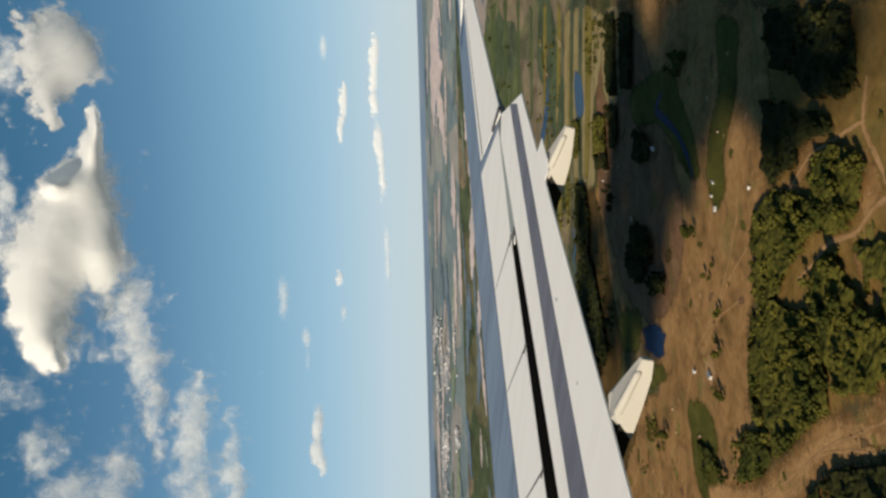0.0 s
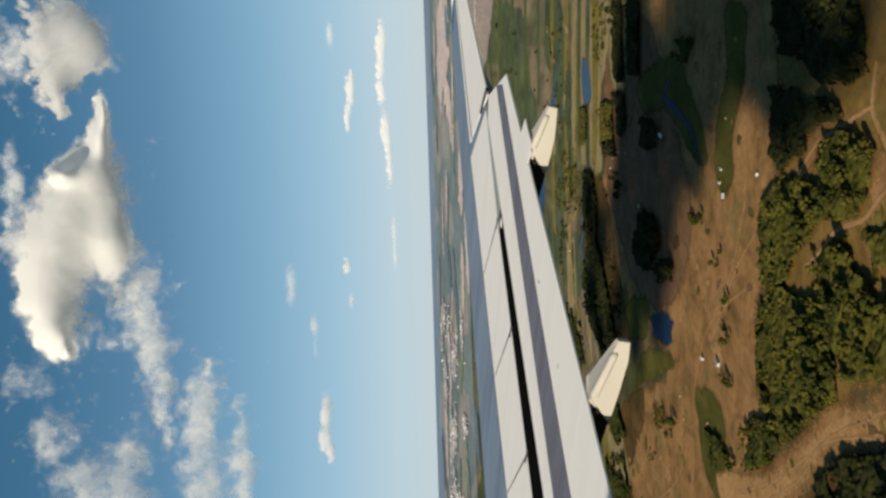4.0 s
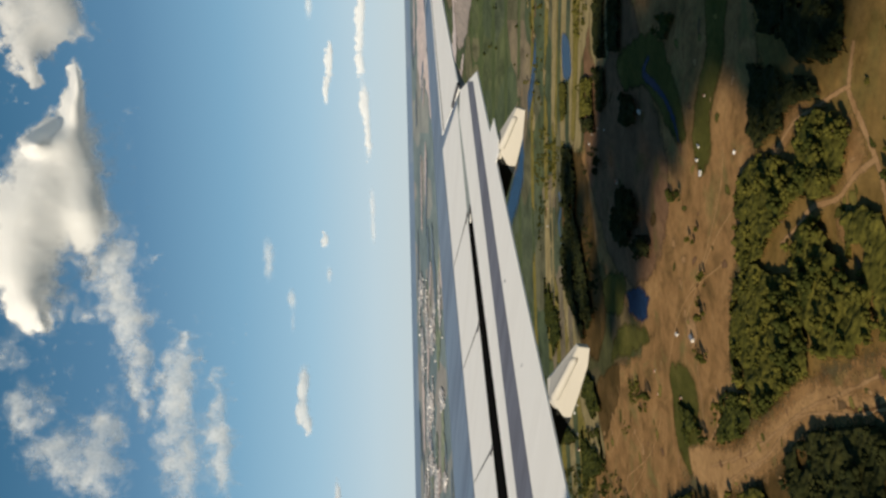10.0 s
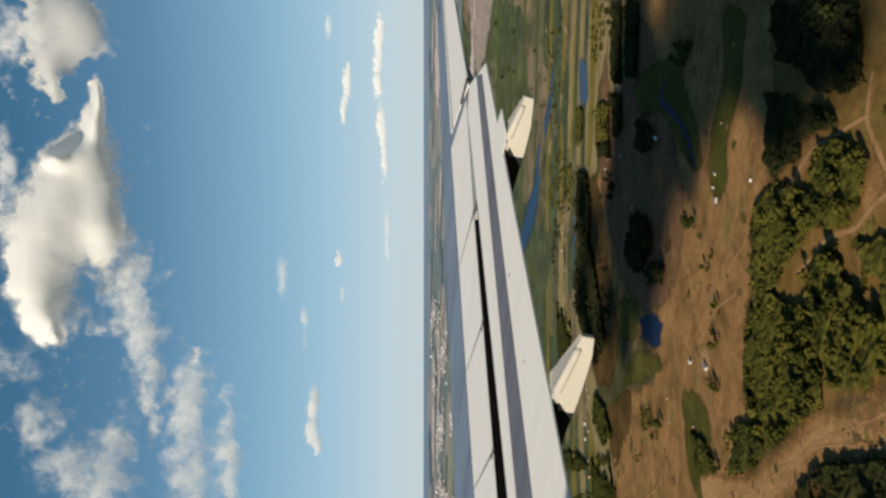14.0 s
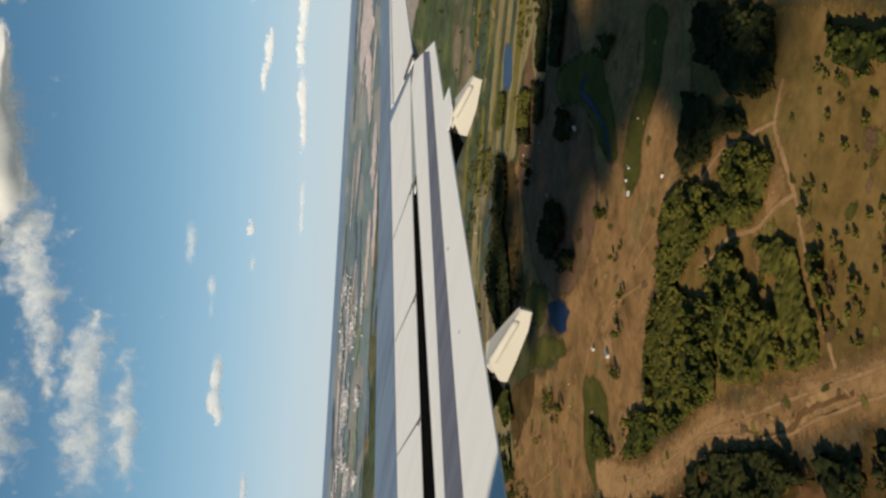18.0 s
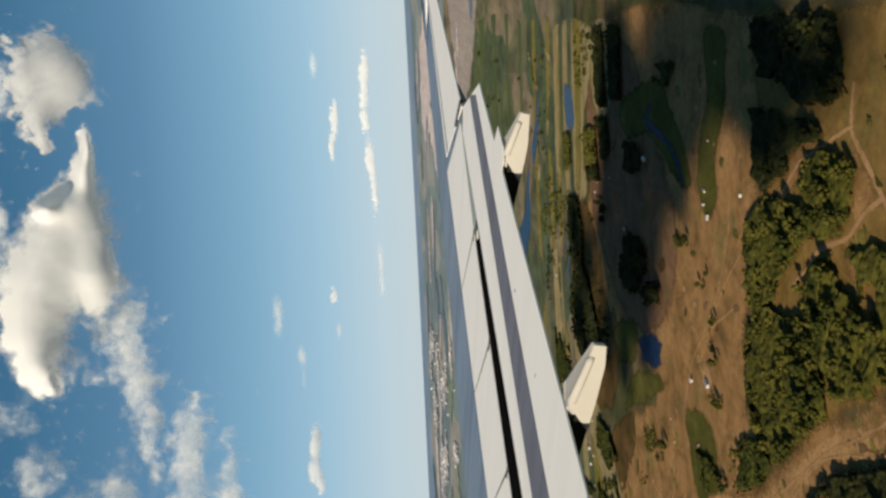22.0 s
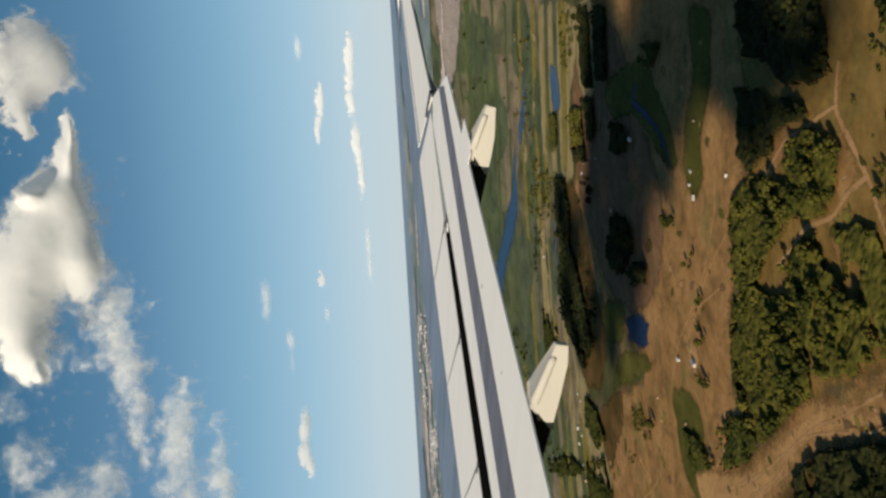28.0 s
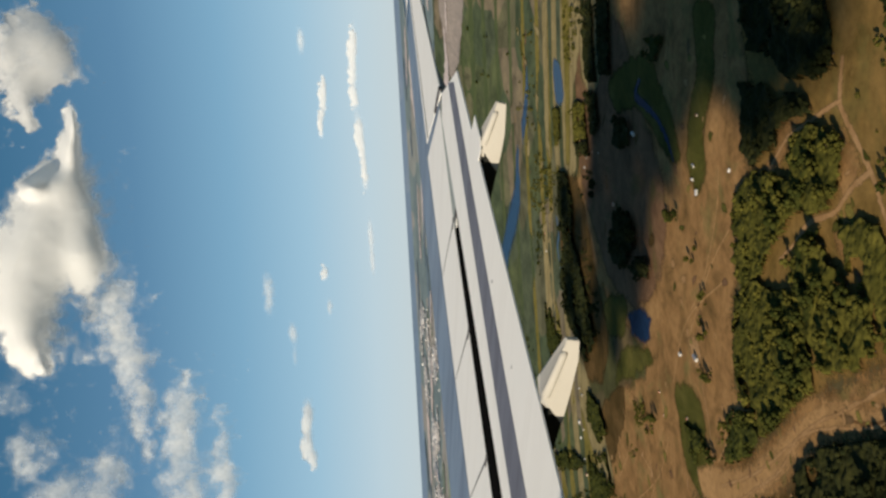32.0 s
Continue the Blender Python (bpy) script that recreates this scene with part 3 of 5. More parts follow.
patch("worn_sand", [(794, 800), (680, 687), (642, 631), (612, 579), (594, 544), (565, 503), (571, 486), (556, 485), (537, 473), (493, 415), (456, 369), (404, 305), (351, 246), (335, 268), (387, 333), (436, 399), (447, 425), (481, 464), (520, 502), (556, 536), (575, 569), (576, 587), (607, 652), (636, 702), (657, 742), (625, 796), (659, 834), (690, 775), (746, 821)], M_ROAD, 0.60, "wide worn sandy track", "track", 2.5, seed=20)
patch("soil_patch", [(526, 457), (496, 419), (463, 385), (451, 394), (464, 425), (489, 454), (517, 470)], M_SAND, 0.70, "bare sandy soil beside the track", "clearing", 3, seed=21)
patch("wood_glade", [(431, 475), (428, 449), (410, 426), (392, 418), (369, 450), (383, 471), (417, 490), (429, 497)], M_SOILRED, 0.60, "reddish-brown glade in the wood", "clearing", 2, seed=33)
patch("wood_glade", [(491, 564), (458, 526), (437, 541), (469, 580)], M_BROWN, 0.60, "brown glade in the dark wood", "clearing", 3, seed=36)
patch("wood_glade", [(734, 308), (688, 291), (692, 307), (732, 356), (742, 364), (726, 343)], M_SAND, 0.60, "bare sandy soil between woods", "clearing", 2, seed=32)
patch("wood_glade", [(627, 275), (616, 265), (583, 281), (571, 287), (591, 313), (606, 337), (608, 306)], M_SAND, 0.58, "dry grassy strip beside the track", "clearing", 3, seed=37)
patch("wood_glade", [(602, 345), (579, 332), (559, 347), (573, 366), (594, 368)], M_SAND, 0.62, "dry brown glade in the wood", "clearing", 3, seed=34)
patch("wood_glade", [(732, 312), (695, 298), (698, 324), (714, 352), (762, 379), (780, 382), (735, 347)], M_SAND, 0.62, "bare sandy soil between woods", "clearing", 3, seed=35)
patch("house_yard", [(886, 663), (853, 643), (826, 657), (841, 686), (863, 686)], M_TRACK, 0.70, "pale bare yard round a hut", "yard", 1.5, seed=22)
# floor of the woods
patch("woodland_floor", [(863, 219), (688, 168), (454, 105), (382, 186), (343, 251), (424, 346), (480, 410), (542, 468), (567, 507), (606, 561), (661, 634), (717, 604), (758, 499), (775, 402), (804, 318)], M_DRYGRASS, 0.35, "golden-brown dry grass between woods", "woodland floor", 3, seed=30)
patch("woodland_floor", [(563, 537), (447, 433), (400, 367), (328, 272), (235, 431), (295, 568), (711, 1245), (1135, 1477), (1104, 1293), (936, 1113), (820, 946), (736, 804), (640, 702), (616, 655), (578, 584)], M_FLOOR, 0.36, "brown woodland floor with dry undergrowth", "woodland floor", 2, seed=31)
# water
ribbon("river", [(2176, 724), (2190, 874), (2227, 999), (2212, 1109), (2242, 1211), (2281, 1324), (2305, 1435), (2301, 1576), (2265, 1726)], [34, 40, 46, 66, 88, 70, 90, 100, 90], M_BLUE, 1.30, "winding blue river seen at a low angle", "river", 3, 2)
patch("pool", [(1910, 625), (1835, 616), (1776, 662), (1797, 698), (1860, 717), (1907, 671)], M_BLUE, 1.20, "narrow blue pool between plots", "pond", 1.5, seed=26)
ribbon("channel", [(1803, 976), (1765, 1001), (1769, 1043), (1725, 1069), (1669, 1096), (1603, 1114)], [10, 14, 12, 6, 9, 5], M_BLUE, 1.00, "narrow blue channel between dark trees", "river", 4, 1.5)
ribbon("ditch", [(1198, 430), (1217, 461), (1161, 457), (1100, 453), (1046, 462), (1011, 478)], [8, 14, 12, 9, 10, 3], M_POND, 0.90, "dark blue ditch", "river", 5, 0.8)
patch("pond", [(1162, 819), (1130, 786), (1092, 754), (1059, 742), (1028, 736), (1035, 762), (1020, 768), (1052, 802), (1101, 825), (1133, 844), (1136, 826)], M_POND, 0.90, "deep blue pond in the clearing", "pond", 2.2, seed=27)
# tracks
ribbon("track", [(641, 220), (635, 244), (627, 258), (605, 268), (567, 285), (541, 302), (507, 324), (473, 340), (443, 354)], [5.8, 6.5, 7.2, 6.5, 5.8, 5.0, 5.0, 4.3, 4.3], M_TRACK, 0.90, "pale dirt track past the wood", "track", 7, 0.5)
ribbon("track", [(567, 285), (587, 308), (605, 339), (641, 368), (658, 398), (681, 429)], [5.0, 5.0, 5.0, 5.8, 4.3, 3.6], M_TRACK, 0.92, "pale dirt track through the wood", "track", 8, 0.4)
ribbon("track", [(629, 252), (648, 266), (675, 289), (708, 317), (734, 361)], [4.3, 4.3, 4.3, 4.3, 3.6], M_TRACK, 0.91, "pale dirt track beside the wood", "track", 9, 0.4)
ribbon("track", [(718, 758), (664, 691), (624, 632), (587, 568), (555, 516), (529, 484), (486, 425), (450, 379), (399, 313)], [2.9, 3.6, 4.3, 3.6, 3.6, 2.9, 3.6, 3.6, 3.6], M_TRACK, 1.02, "pale wheel track on worn sand", "track", 112, 0.6)
ribbon("track", [(678, 745), (636, 677), (601, 619), (582, 560), (538, 509), (497, 473), (459, 431), (438, 396), (389, 329)], [3.6, 2.9, 3.6, 2.9, 2.2, 2.2, 2.9, 2.9, 2.9], M_TRACK, 1.03, "pale wheel track on worn sand", "track", 113, 0.6)
ribbon("gully", [(539, 492), (504, 473), (475, 448), (459, 424), (457, 410), (443, 388), (416, 352)], [2, 3, 4, 5, 5, 4, 4], M_SOILRED, 1.00, "dark eroded gully beside the track", "track", 11, 0.5)
ribbon("track", [(508, 610), (499, 612), (486, 618)], [2.9, 2.9, 2.9], M_TRACK, 0.90, "narrow pale path in the wood", "track", 111, 0.3)
ribbon("track", [(819, 687), (785, 712), (748, 751)], [2.9, 2.9, 2.9], M_TRACK, 0.90, "narrow pale footpath", "track", 10, 0.3)
ribbon("field_path", [(2298, 638), (2302, 791), (2285, 930)], [4.3, 4.3, 4.3], M_TRACK, 1.10, "straight pale field path", "road", 14, 0.4)
for k, (w, pts) in enumerate((
        (3, [(860, 414), (847, 466), (858, 563), (884, 622)]),
        (3, [(805, 464), (844, 539), (880, 663)]),
        (3, [(913, 763), (907, 683), (874, 615), (794, 522)]),
        (3, [(1013, 985), (938, 984), (1017, 1162)]),
        (3, [(904, 849), (924, 946), (1010, 1085)]),
        (3, [(1136, 997), (1079, 1023), (1118, 1141)]),
        (3, [(738, 529), (746, 595), (708, 628), (739, 743)]),
        (2, [(1085, 307), (1079, 392), (989, 447), (963, 553)]),
        )):
    ribbon("track", pts, [w] * len(pts), M_ROAD, 1.05, "faint worn wheel track", "track", 60 + k, 0.4)


def speckle(ring, count, sizes, choices, seed):
    """Irregular small patches of other cover strewn over an area."""
    rng = random.Random(seed)
    x0, x1 = min(p[0] for p in ring), max(p[0] for p in ring)
    y0, y1 = min(p[1] for p in ring), max(p[1] for p in ring)
    done = 0
    while done < count:
        x, y = rng.uniform(x0, x1), rng.uniform(y0, y1)
        if not inside(x, y, ring):
            continue
        done += 1
        r, lean, slim = rng.uniform(*sizes), rng.uniform(0, 3.14), rng.uniform(0.3, 0.8)
        pts = []
        for k in range(7):
            a = math.tau * k / 7
            u, v = r * rng.uniform(0.6, 1.25) * math.cos(a), r * slim * rng.uniform(0.6, 1.25) * math.sin(a)
            pts.append((x + u * math.cos(lean) - v * math.sin(lean), y + u * math.sin(lean) + v * math.cos(lean)))
        name, m, label = rng.choice(choices)
        patch(name, pts, m, 1.0 + 0.02 * done, label, "ground patch", r * 0.05, 6, done)


BARE = [("bare_patch", M_TRACK, "pale worn patch of bare soil"), ("soil_patch", M_BROWN, "darker brown trodden soil"), ("grass_patch", M_OLIVE, "dry olive grass patch on soil"), ("grass_patch", M_GRASS, "rough green grass patch on soil")]
RIVERSIDE = [("grass_patch", M_GRASS, "green grass by the river"), ("bare_patch", M_STRAW, "straw-coloured patch by the river"), ("soil_patch", M_BROWN, "brown soil by the river")]
SCRUBBY = [("bare_patch", M_SOILRED, "reddish bare soil in scrub"), ("grass_patch", M_OLIVE, "dry olive grass in scrub"), ("soil_patch", M_BROWN, "brown soil in scrub"), ("grass_patch", M_GRASS, "rough green grass in scrub")]
DULL = [("grass_patch", M_FLOOR, "dull green grass on trodden soil"), ("soil_patch", M_BROWN, "darker brown trodden soil"), ("soil_patch", M_SOILRED, "reddish trodden soil")]
speckle([(1157, 326), (852, 243), (772, 426), (739, 590), (906, 719), (975, 638), (970, 532)], 30, (4, 13), BARE, 131)
speckle([(1143, 977), (935, 782), (872, 851), (771, 834), (928, 1088), (1151, 1311), (1235, 1243)], 34, (5, 16), BARE, 132)
speckle([(759, 672), (709, 613), (674, 646), (742, 746)], 8, (3, 8), BARE, 133)
speckle([(673, 293), (559, 294), (498, 403), (572, 460), (660, 437)], 22, (4, 12), BARE, 134)
speckle([(566, 559), (421, 421), (377, 501), (625, 814)], 26, (4, 12), BARE, 135)
speckle([(622, 230), (531, 155), (432, 145), (365, 256), (460, 354), (551, 308)], 46, (4, 13), SCRUBBY, 138)
speckle([(557, 550), (421, 421), (336, 308), (286, 391), (497, 660)], 20, (5, 14), SCRUBBY, 139)
speckle([(2334, 648), (2085, 580), (1992, 917), (1842, 997), (1890, 1221), (2070, 1118)], 22, (14, 34), RIVERSIDE, 136)
speckle([(1576, 567), (1170, 491), (1029, 653), (1260, 820), (1476, 802)], 14, (8, 22), DULL, 137)
speckle([(740, 760), (638, 636), (591, 548), (534, 477), (454, 372), (402, 307), (389, 330), (438, 396), (497, 473), (558, 534), (579, 585), (661, 738)], 30, (3, 9), BARE, 140)


# ---- the aircraft ----
def wing_z(x, y, lift=0.0):
    """Height of the wing's upper surface: dihedral outboard, incidence towards the nose."""
    return EYE - 1.75 + 0.095 * x + 0.07 * (y - 5) + lift


def line_y(x, a, b):
    return a[1] + (b[1] - a[1]) * (x - a[0]) / (b[0] - a[0])


def slab(pts, lift, thick, bevel=0.012, edge_thin=None):
    """A panel that lies on the wing's surface, with a rounded rim; edge_thin: corners whose thickness tapers."""
    bm = bmesh.new()
    top = [bm.verts.new((x, y, wing_z(x, y, lift))) for x, y in pts]
    low = [bm.verts.new((x, y, wing_z(x, y, lift) - (edge_thin.get(i, thick) if edge_thin else thick))) for i, (x, y) in enumerate(pts)]
    n = len(pts)
    bm.faces.new(top)
    bm.faces.new(low[::-1])
    for i in range(n):
        j = (i + 1) % n
        bm.faces.new((top[i], low[i], low[j], top[j]))
    bmesh.ops.recalc_face_normals(bm, faces=bm.faces)
    if bevel:
        rim = [e for e in bm.edges if e.verts[0] in top and e.verts[1] in top]
        bmesh.ops.bevel(bm, geom=rim, offset=bevel, segments=2, affect="EDGES", profile=0.6)
    return bm


LE = ((17.1, 4.9), (10.12, 10.75))
FRONT = ((13.6, 6.08), (8.85, 8.97))
GAP = ((12.68, 4.69), (7.25, 7.37))
BAND_A = ((11.86, 4.14), (6.88, 7.00))
BAND_B = ((11.41, 4.01), (6.34, 6.47))
TE = ((11.25, 3.76), (5.30, 5.56))

airliner = new("airliner")
airliner.location = (0, 0, 0)
tagged(airliner, "white narrow-body airliner with a grey and white swept wing", "aircraft")

# wing box: leading edge to the hinge line, with a rounded nose and a lower skin
bm = bmesh.new()
stations = []
for x in (0.2, 3.0, 6.0, 8.0, 9.5, 11.0, 12.5, 14.0, 15.5, 16.6, 17.0):
    le = line_y(x, *LE) if x > 8 else 12.53 + (8 - x) * 0.2
    te = line_y(x, *GAP) + 0.02 if x < 12.7 else line_y(x, (12.7, 4.72), (17.0, 3.55))
    row = []
    chord = le - te
    deep = 0.10 * chord
    for u, drop in ((0, 0.0), (0.25, 0.0), (0.5, 0.0), (0.75, 0.0), (0.9, 0.004), (0.96, 0.012), (0.99, 0.035), (1.0, 0.08)):
        y = te + chord * u
        row.append((x, y, wing_z(x, y, -0.010 - drop)))
    thin_rear = 0.26 if x < 12.6 else 0.03
    for u, drop in ((0.99, 0.2), (0.9, 0.3 + deep * 0.3), (0.6, 0.2 + deep), (0.3, thin_rear + deep * 0.7), (0.0, thin_rear)):
        y = te + chord * u
        row.append((x, y, wing_z(x, y, -0.010 - drop)))
    stations.append([bm.verts.new(p) for p in row])
for a, b in zip(stations, stations[1:]):
    for i in range(len(a)):
        j = (i + 1) % len(a)
        bm.faces.new((a[i], b[i], b[j], a[j]))
bm.faces.new(stations[0])
bm.faces.new(stations[-1][::-1])
bmesh.ops.recalc_face_normals(bm, faces=bm.faces)
wing = part("wing", bm, M_GREY, airliner, "grey swept wing with a rounded leading edge")
for p in wing.data.polygons:
    p.use_smooth = p.area < 6 and abs(p.normal.z) < 0.995

seam = [(x, line_y(x, *FRONT) + 0.015) for x in (13.5, 9.0, 4.0)] + [(x, line_y(x, *FRONT) + 0.11) for x in (4.0, 9.0, 13.5)]
part("skin_seam", slab(seam, -0.006, 0.01, 0), M_SEAM, wing, "darker grey skin strip ahead of the spoilers")

# slot between the spoilers and the flap, its shade painted as a black strip
def slot_y(x):
    """Rear edge of the spoilers: on the flap's nose outboard, then opening into a slot."""
    return line_y(x, (12.68, 4.69), (11.18, 5.78)) if x > 11.18 else line_y(x, (11.18, 5.76), (7.69, 7.80))


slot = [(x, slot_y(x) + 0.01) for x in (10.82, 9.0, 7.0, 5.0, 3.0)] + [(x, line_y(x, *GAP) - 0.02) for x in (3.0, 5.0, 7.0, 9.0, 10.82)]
part("flap_slot", slab(slot, -0.004, 0.15, 0), M_SLOT_SHADE, airliner, "slot ahead of the flap, its shade painted black")
cove = [(x, slot_y(x) + 0.01) for x in (12.6, 11.18, 10.83)] + [(x, line_y(x, *GAP) - 0.02) for x in (10.83, 11.7, 12.6)]
part("cove_panel", slab(cove, -0.003, 0.1, 0), M_COVEGREY, airliner, "grey cove panel ahead of the flap")
part("slot_bracket", slab([(10.85, 5.62), (10.80, 5.66), (10.76, 5.86), (10.86, 5.80)], 0.006, 0.03, 0.004), M_SEAL, airliner, "dark bracket at the end of the slot")
part("slot_fitting", slab([(10.72, 5.72), (10.68, 5.76), (10.66, 5.84), (10.70, 5.82)], 0.010, 0.02, 0.003), M_WHITE, airliner, "small bright fitting in the slot")

# spoilers: panels between the front line and the slot
ACROSS = Vector((0.46, 0.89)).normalized()


def front_point(x):
    """Where a chordwise seam from the slot at x meets the panels' front line."""
    p = Vector((x, slot_y(x)))
    s = 0.0
    while p.y + ACROSS.y * s < line_y(p.x + ACROSS.x * s, *FRONT):
        s += 0.01
    return (p.x + ACROSS.x * s, p.y + ACROSS.y * s)


cuts = [12.55, 10.95, 9.45, 7.95, 6.2, 4.4]
for a, b in zip(cuts, cuts[1:]):
    fa = (13.62, 6.07) if a > 12 else front_point(a - 0.004)
    fb = front_point(b + 0.004)
    pts = [(a - 0.004, slot_y(a)), fa, fb, (b + 0.004, slot_y(b))]
    part("spoiler", slab(pts, 0.002, 0.03, 0), M_WHITE, airliner, "white spoiler panel, stowed")
    # dark joint strip and hinge at the seam
    p, q = pts[3], pts[2]
    mid = (p[0] + 0.97 * (q[0] - p[0]), p[1] + 0.97 * (q[1] - p[1]))
    bm = slab([(p[0] - 0.02, p[1]), (p[0] + 0.02, p[1]), (mid[0] + 0.007, mid[1]), (mid[0] - 0.007, mid[1])], 0.005, 0.012, 0)
    part("joint_strip", bm, M_SEAL, airliner, "dark joint between spoiler panels")
    bm = slab([(p[0] - 0.015, p[1] + 0.12), (p[0] + 0.02, p[1] + 0.12), (p[0] + 0.015, p[1] - 0.06), (p[0] - 0.025, p[1] - 0.07)], 0.012, 0.02, 0.003)
    part("hinge_bracket", bm, M_SEAL, airliner, "dark hinge bracket at the slot")

# flap with its grey band
outer = [(11.25, 3.76), (12.42, 4.50)]
fronts = [(x, line_y(x, *GAP) - 0.004) for x in (12.3, 11.0, 9.0, 7.0, 5.0, 3.0)]
rear = [(3.0, line_y(3.0, *TE)), (5.3, 5.56), (8.3, line_y(8.3, *TE)), (10.15, line_y(10.15, *TE))]
pts = outer + fronts + rear
thin = {0: 0.02, 1: 0.05}
thin.update({len(pts) - 1 - i: 0.02 for i in range(4)})
flap = part("flap", slab(pts, 0.0, 0.22, 0.008, thin), M_WHITE, airliner, "white trailing edge flap")
band = [(11.86, 4.14), (11.41, 3.97), (9.0, line_y(9.0, *BAND_B)), (6.34, 6.47), (3.0, line_y(3.0, *BAND_B)), (3.0, line_y(3.0, *BAND_A)), (6.88, 7.00), (9.4, line_y(9.4, *BAND_A))]
part("flap_band", slab(band, 0.004, 0.02, 0), M_STRIPE, flap, "dark grey band along the flap")
# tab at the end of the outer fairing
tab = [(10.02, 4.14), (9.86, 3.86), (9.50, 3.98), (9.40, 4.12), (9.5, 4.3)]
part("flap_tab", slab(tab, 0.004, 0.01, 0), M_WHITE, flap, "small stepped trailing edge tab")
for x, s in ((8.34, 0.06), (7.2, 0.03)):
    y = line_y(x, *TE) + 0.62
    part("drain_mark", slab([(x, y), (x + s, y + 0.05), (x + s * 0.9, y + 0.09), (x - 0.02, y + 0.04)], 0.003, 0.006, 0), M_SCUFF, flap, "dark scuff")

# outer panel and aileron
pan = [(16.75, 3.95), (13.80, 5.88), (12.50, 4.52), (15.2, 3.70), (16.75, 3.26)]
part("aileron", slab(pan, 0.0, 0.02, 0), M_WHITE, airliner, "white outboard aileron and wing skin")
seam = [(16.6, 3.93), (16.6, 3.90), (13.62, 5.70), (13.66, 5.74)]
part("aileron_seam", slab(seam, 0.004, 0.006, 0), M_SEAL, airliner, "hinge seam")
end = [(12.92, 5.0), (12.98, 4.98), (12.62, 4.45), (12.54, 4.47)]
part("aileron_end_seal", slab(end, 0.02, 0.05, 0.004), M_SEAL, airliner, "dark end seal between flap and aileron")

# blended tip fin
bm = bmesh.new()
secs = []
for s, (x, lift, y0, y1) in enumerate(((16.9, 0.0, 3.35, 4.95), (17.2, 0.02, 3.2, 4.6), (17.45, 0.05, 3.05, 4.2), (17.6, 0.10, 2.9, 3.7))):
    secs.append([bm.verts.new((x + dx, y, wing_z(x, y, lift - 0.02))) for dx, y in ((0, y0), (-0.04, (y0 + y1) / 2), (0, y1), (0.05, (y0 + y1) / 2))])
for a, b in zip(secs, secs[1:]):
    for i in range(4):
        j = (i + 1) % 4
        bm.faces.new((a[i], a[j], b[j], b[i]))
bm.faces.new(secs[0][::-1])
bm.faces.new(secs[-1])
bmesh.ops.recalc_face_normals(bm, faces=bm.faces)
part("wing_tip_fin", bm, M_WHITE, airliner, "white upturned wing tip", smooth=True)


def fairing(x, tail, keel, shoulder, crest, width):
    """A flap track fairing: flat flanks under a sloping upper facet, a square-cut tail, and a slanting cut where the
    fixed part, painted black for wing shade, begins.
    """
    mid, far = x + width / 2, x + width
    nose = keel[-1]
    flank = [tail, *keel, shoulder]

    def at(px, p, dz=0.0):
        return (px, p[0], EYE + p[1] + dz)

    def wide(p):
        """Narrow at the tail, full width at the cut."""
        return 0.05 + (width - 0.05) * min(1.0, max(0.0, (p[0] - tail[0]) / (nose[0] - tail[0])))
    bm = bmesh.new()
    near = [bm.verts.new(at(x, p)) for p in flank]
    other = [bm.verts.new(at(x + wide(p), p, 0.25 * wide(p))) for p in flank[:-1]] + [bm.verts.new(at(x + wide(shoulder), shoulder))]
    top = [bm.verts.new(at(x + 0.02, (tail[0] + 0.01, tail[1] + 0.008))), bm.verts.new(at(x + 0.22, crest)),
           bm.verts.new((mid, shoulder[0] + 0.25, wing_z(mid, shoulder[0] + 0.25) - 0.035))]
    bm.faces.new(near)
    bm.faces.new(other[::-1])
    for i in range(len(flank) - 2):
        bm.faces.new((near[i], other[i], other[i + 1], near[i + 1]) if i else (top[0], other[0], other[1], near[1], near[0]))
    bm.faces.new((near[-2], other[-2], other[-1], top[2], near[-1]))
    bm.faces.new((near[0], near[-1], top[1], top[0]))
    bm.faces.new((near[-1], top[2], top[1]))
    bm.faces.new((other[0], top[0], top[1], other[-1]))
    bm.faces.new((other[-1], top[1], top[2]))
    bmesh.ops.recalc_face_normals(bm, faces=bm.faces)
    bmesh.ops.bevel(bm, geom=list(bm.edges), offset=0.006, segments=2, affect="EDGES")
    body = part("flap_fairing", bm, M_CREAM, airliner, "cream wedge-shaped flap track fairing")
    # fixed part under the wing, the wing's shadow painted into its black colour
    boot = bmesh.new()
    rise = (keel[-1][1] - keel[-2][1]) / (keel[-1][0] - keel[-2][0])
    rows = []
    for u in (0.0, 0.4, 0.9, 1.5):
        ys, yk = shoulder[0] + 0.01 + u, nose[0] + 0.01 + u
        w = 0.012 + 0.03 * u
        zs, zk = wing_z(x, ys) - 0.06, min(EYE + nose[1] + rise * u, wing_z(x, yk) - 0.08)
        rows.append([boot.verts.new(p) for p in ((x + w, ys, zs), (x + w + 0.02, yk, zk), (far - w - 0.02, yk, zk), (far - w, ys, zs))])
    for p, q in zip(rows, rows[1:]):
        for i in range(4):
            j = (i + 1) % 4
            boot.faces.new((p[i], p[j], q[j], q[i]))
    boot.faces.new(rows[0])
    boot.faces.new(rows[-1][::-1])
    bmesh.ops.recalc_face_normals(boot, faces=boot.faces)
    part("boot", boot, M_WING_SHADE, body, "fixed fairing under the flap, wing shade painted black")
    # raised rounded rib along the flank's shoulder
    a = Vector(at(x, (tail[0] * 0.8 + shoulder[0] * 0.2, tail[1] * 0.8 + shoulder[1] * 0.2), -0.025))
    b = Vector(at(x, (shoulder[0] - 0.02, shoulder[1]), -0.03))
    along = (b - a).normalized()
    side = along.cross(Vector((1, 0, 0))).normalized()
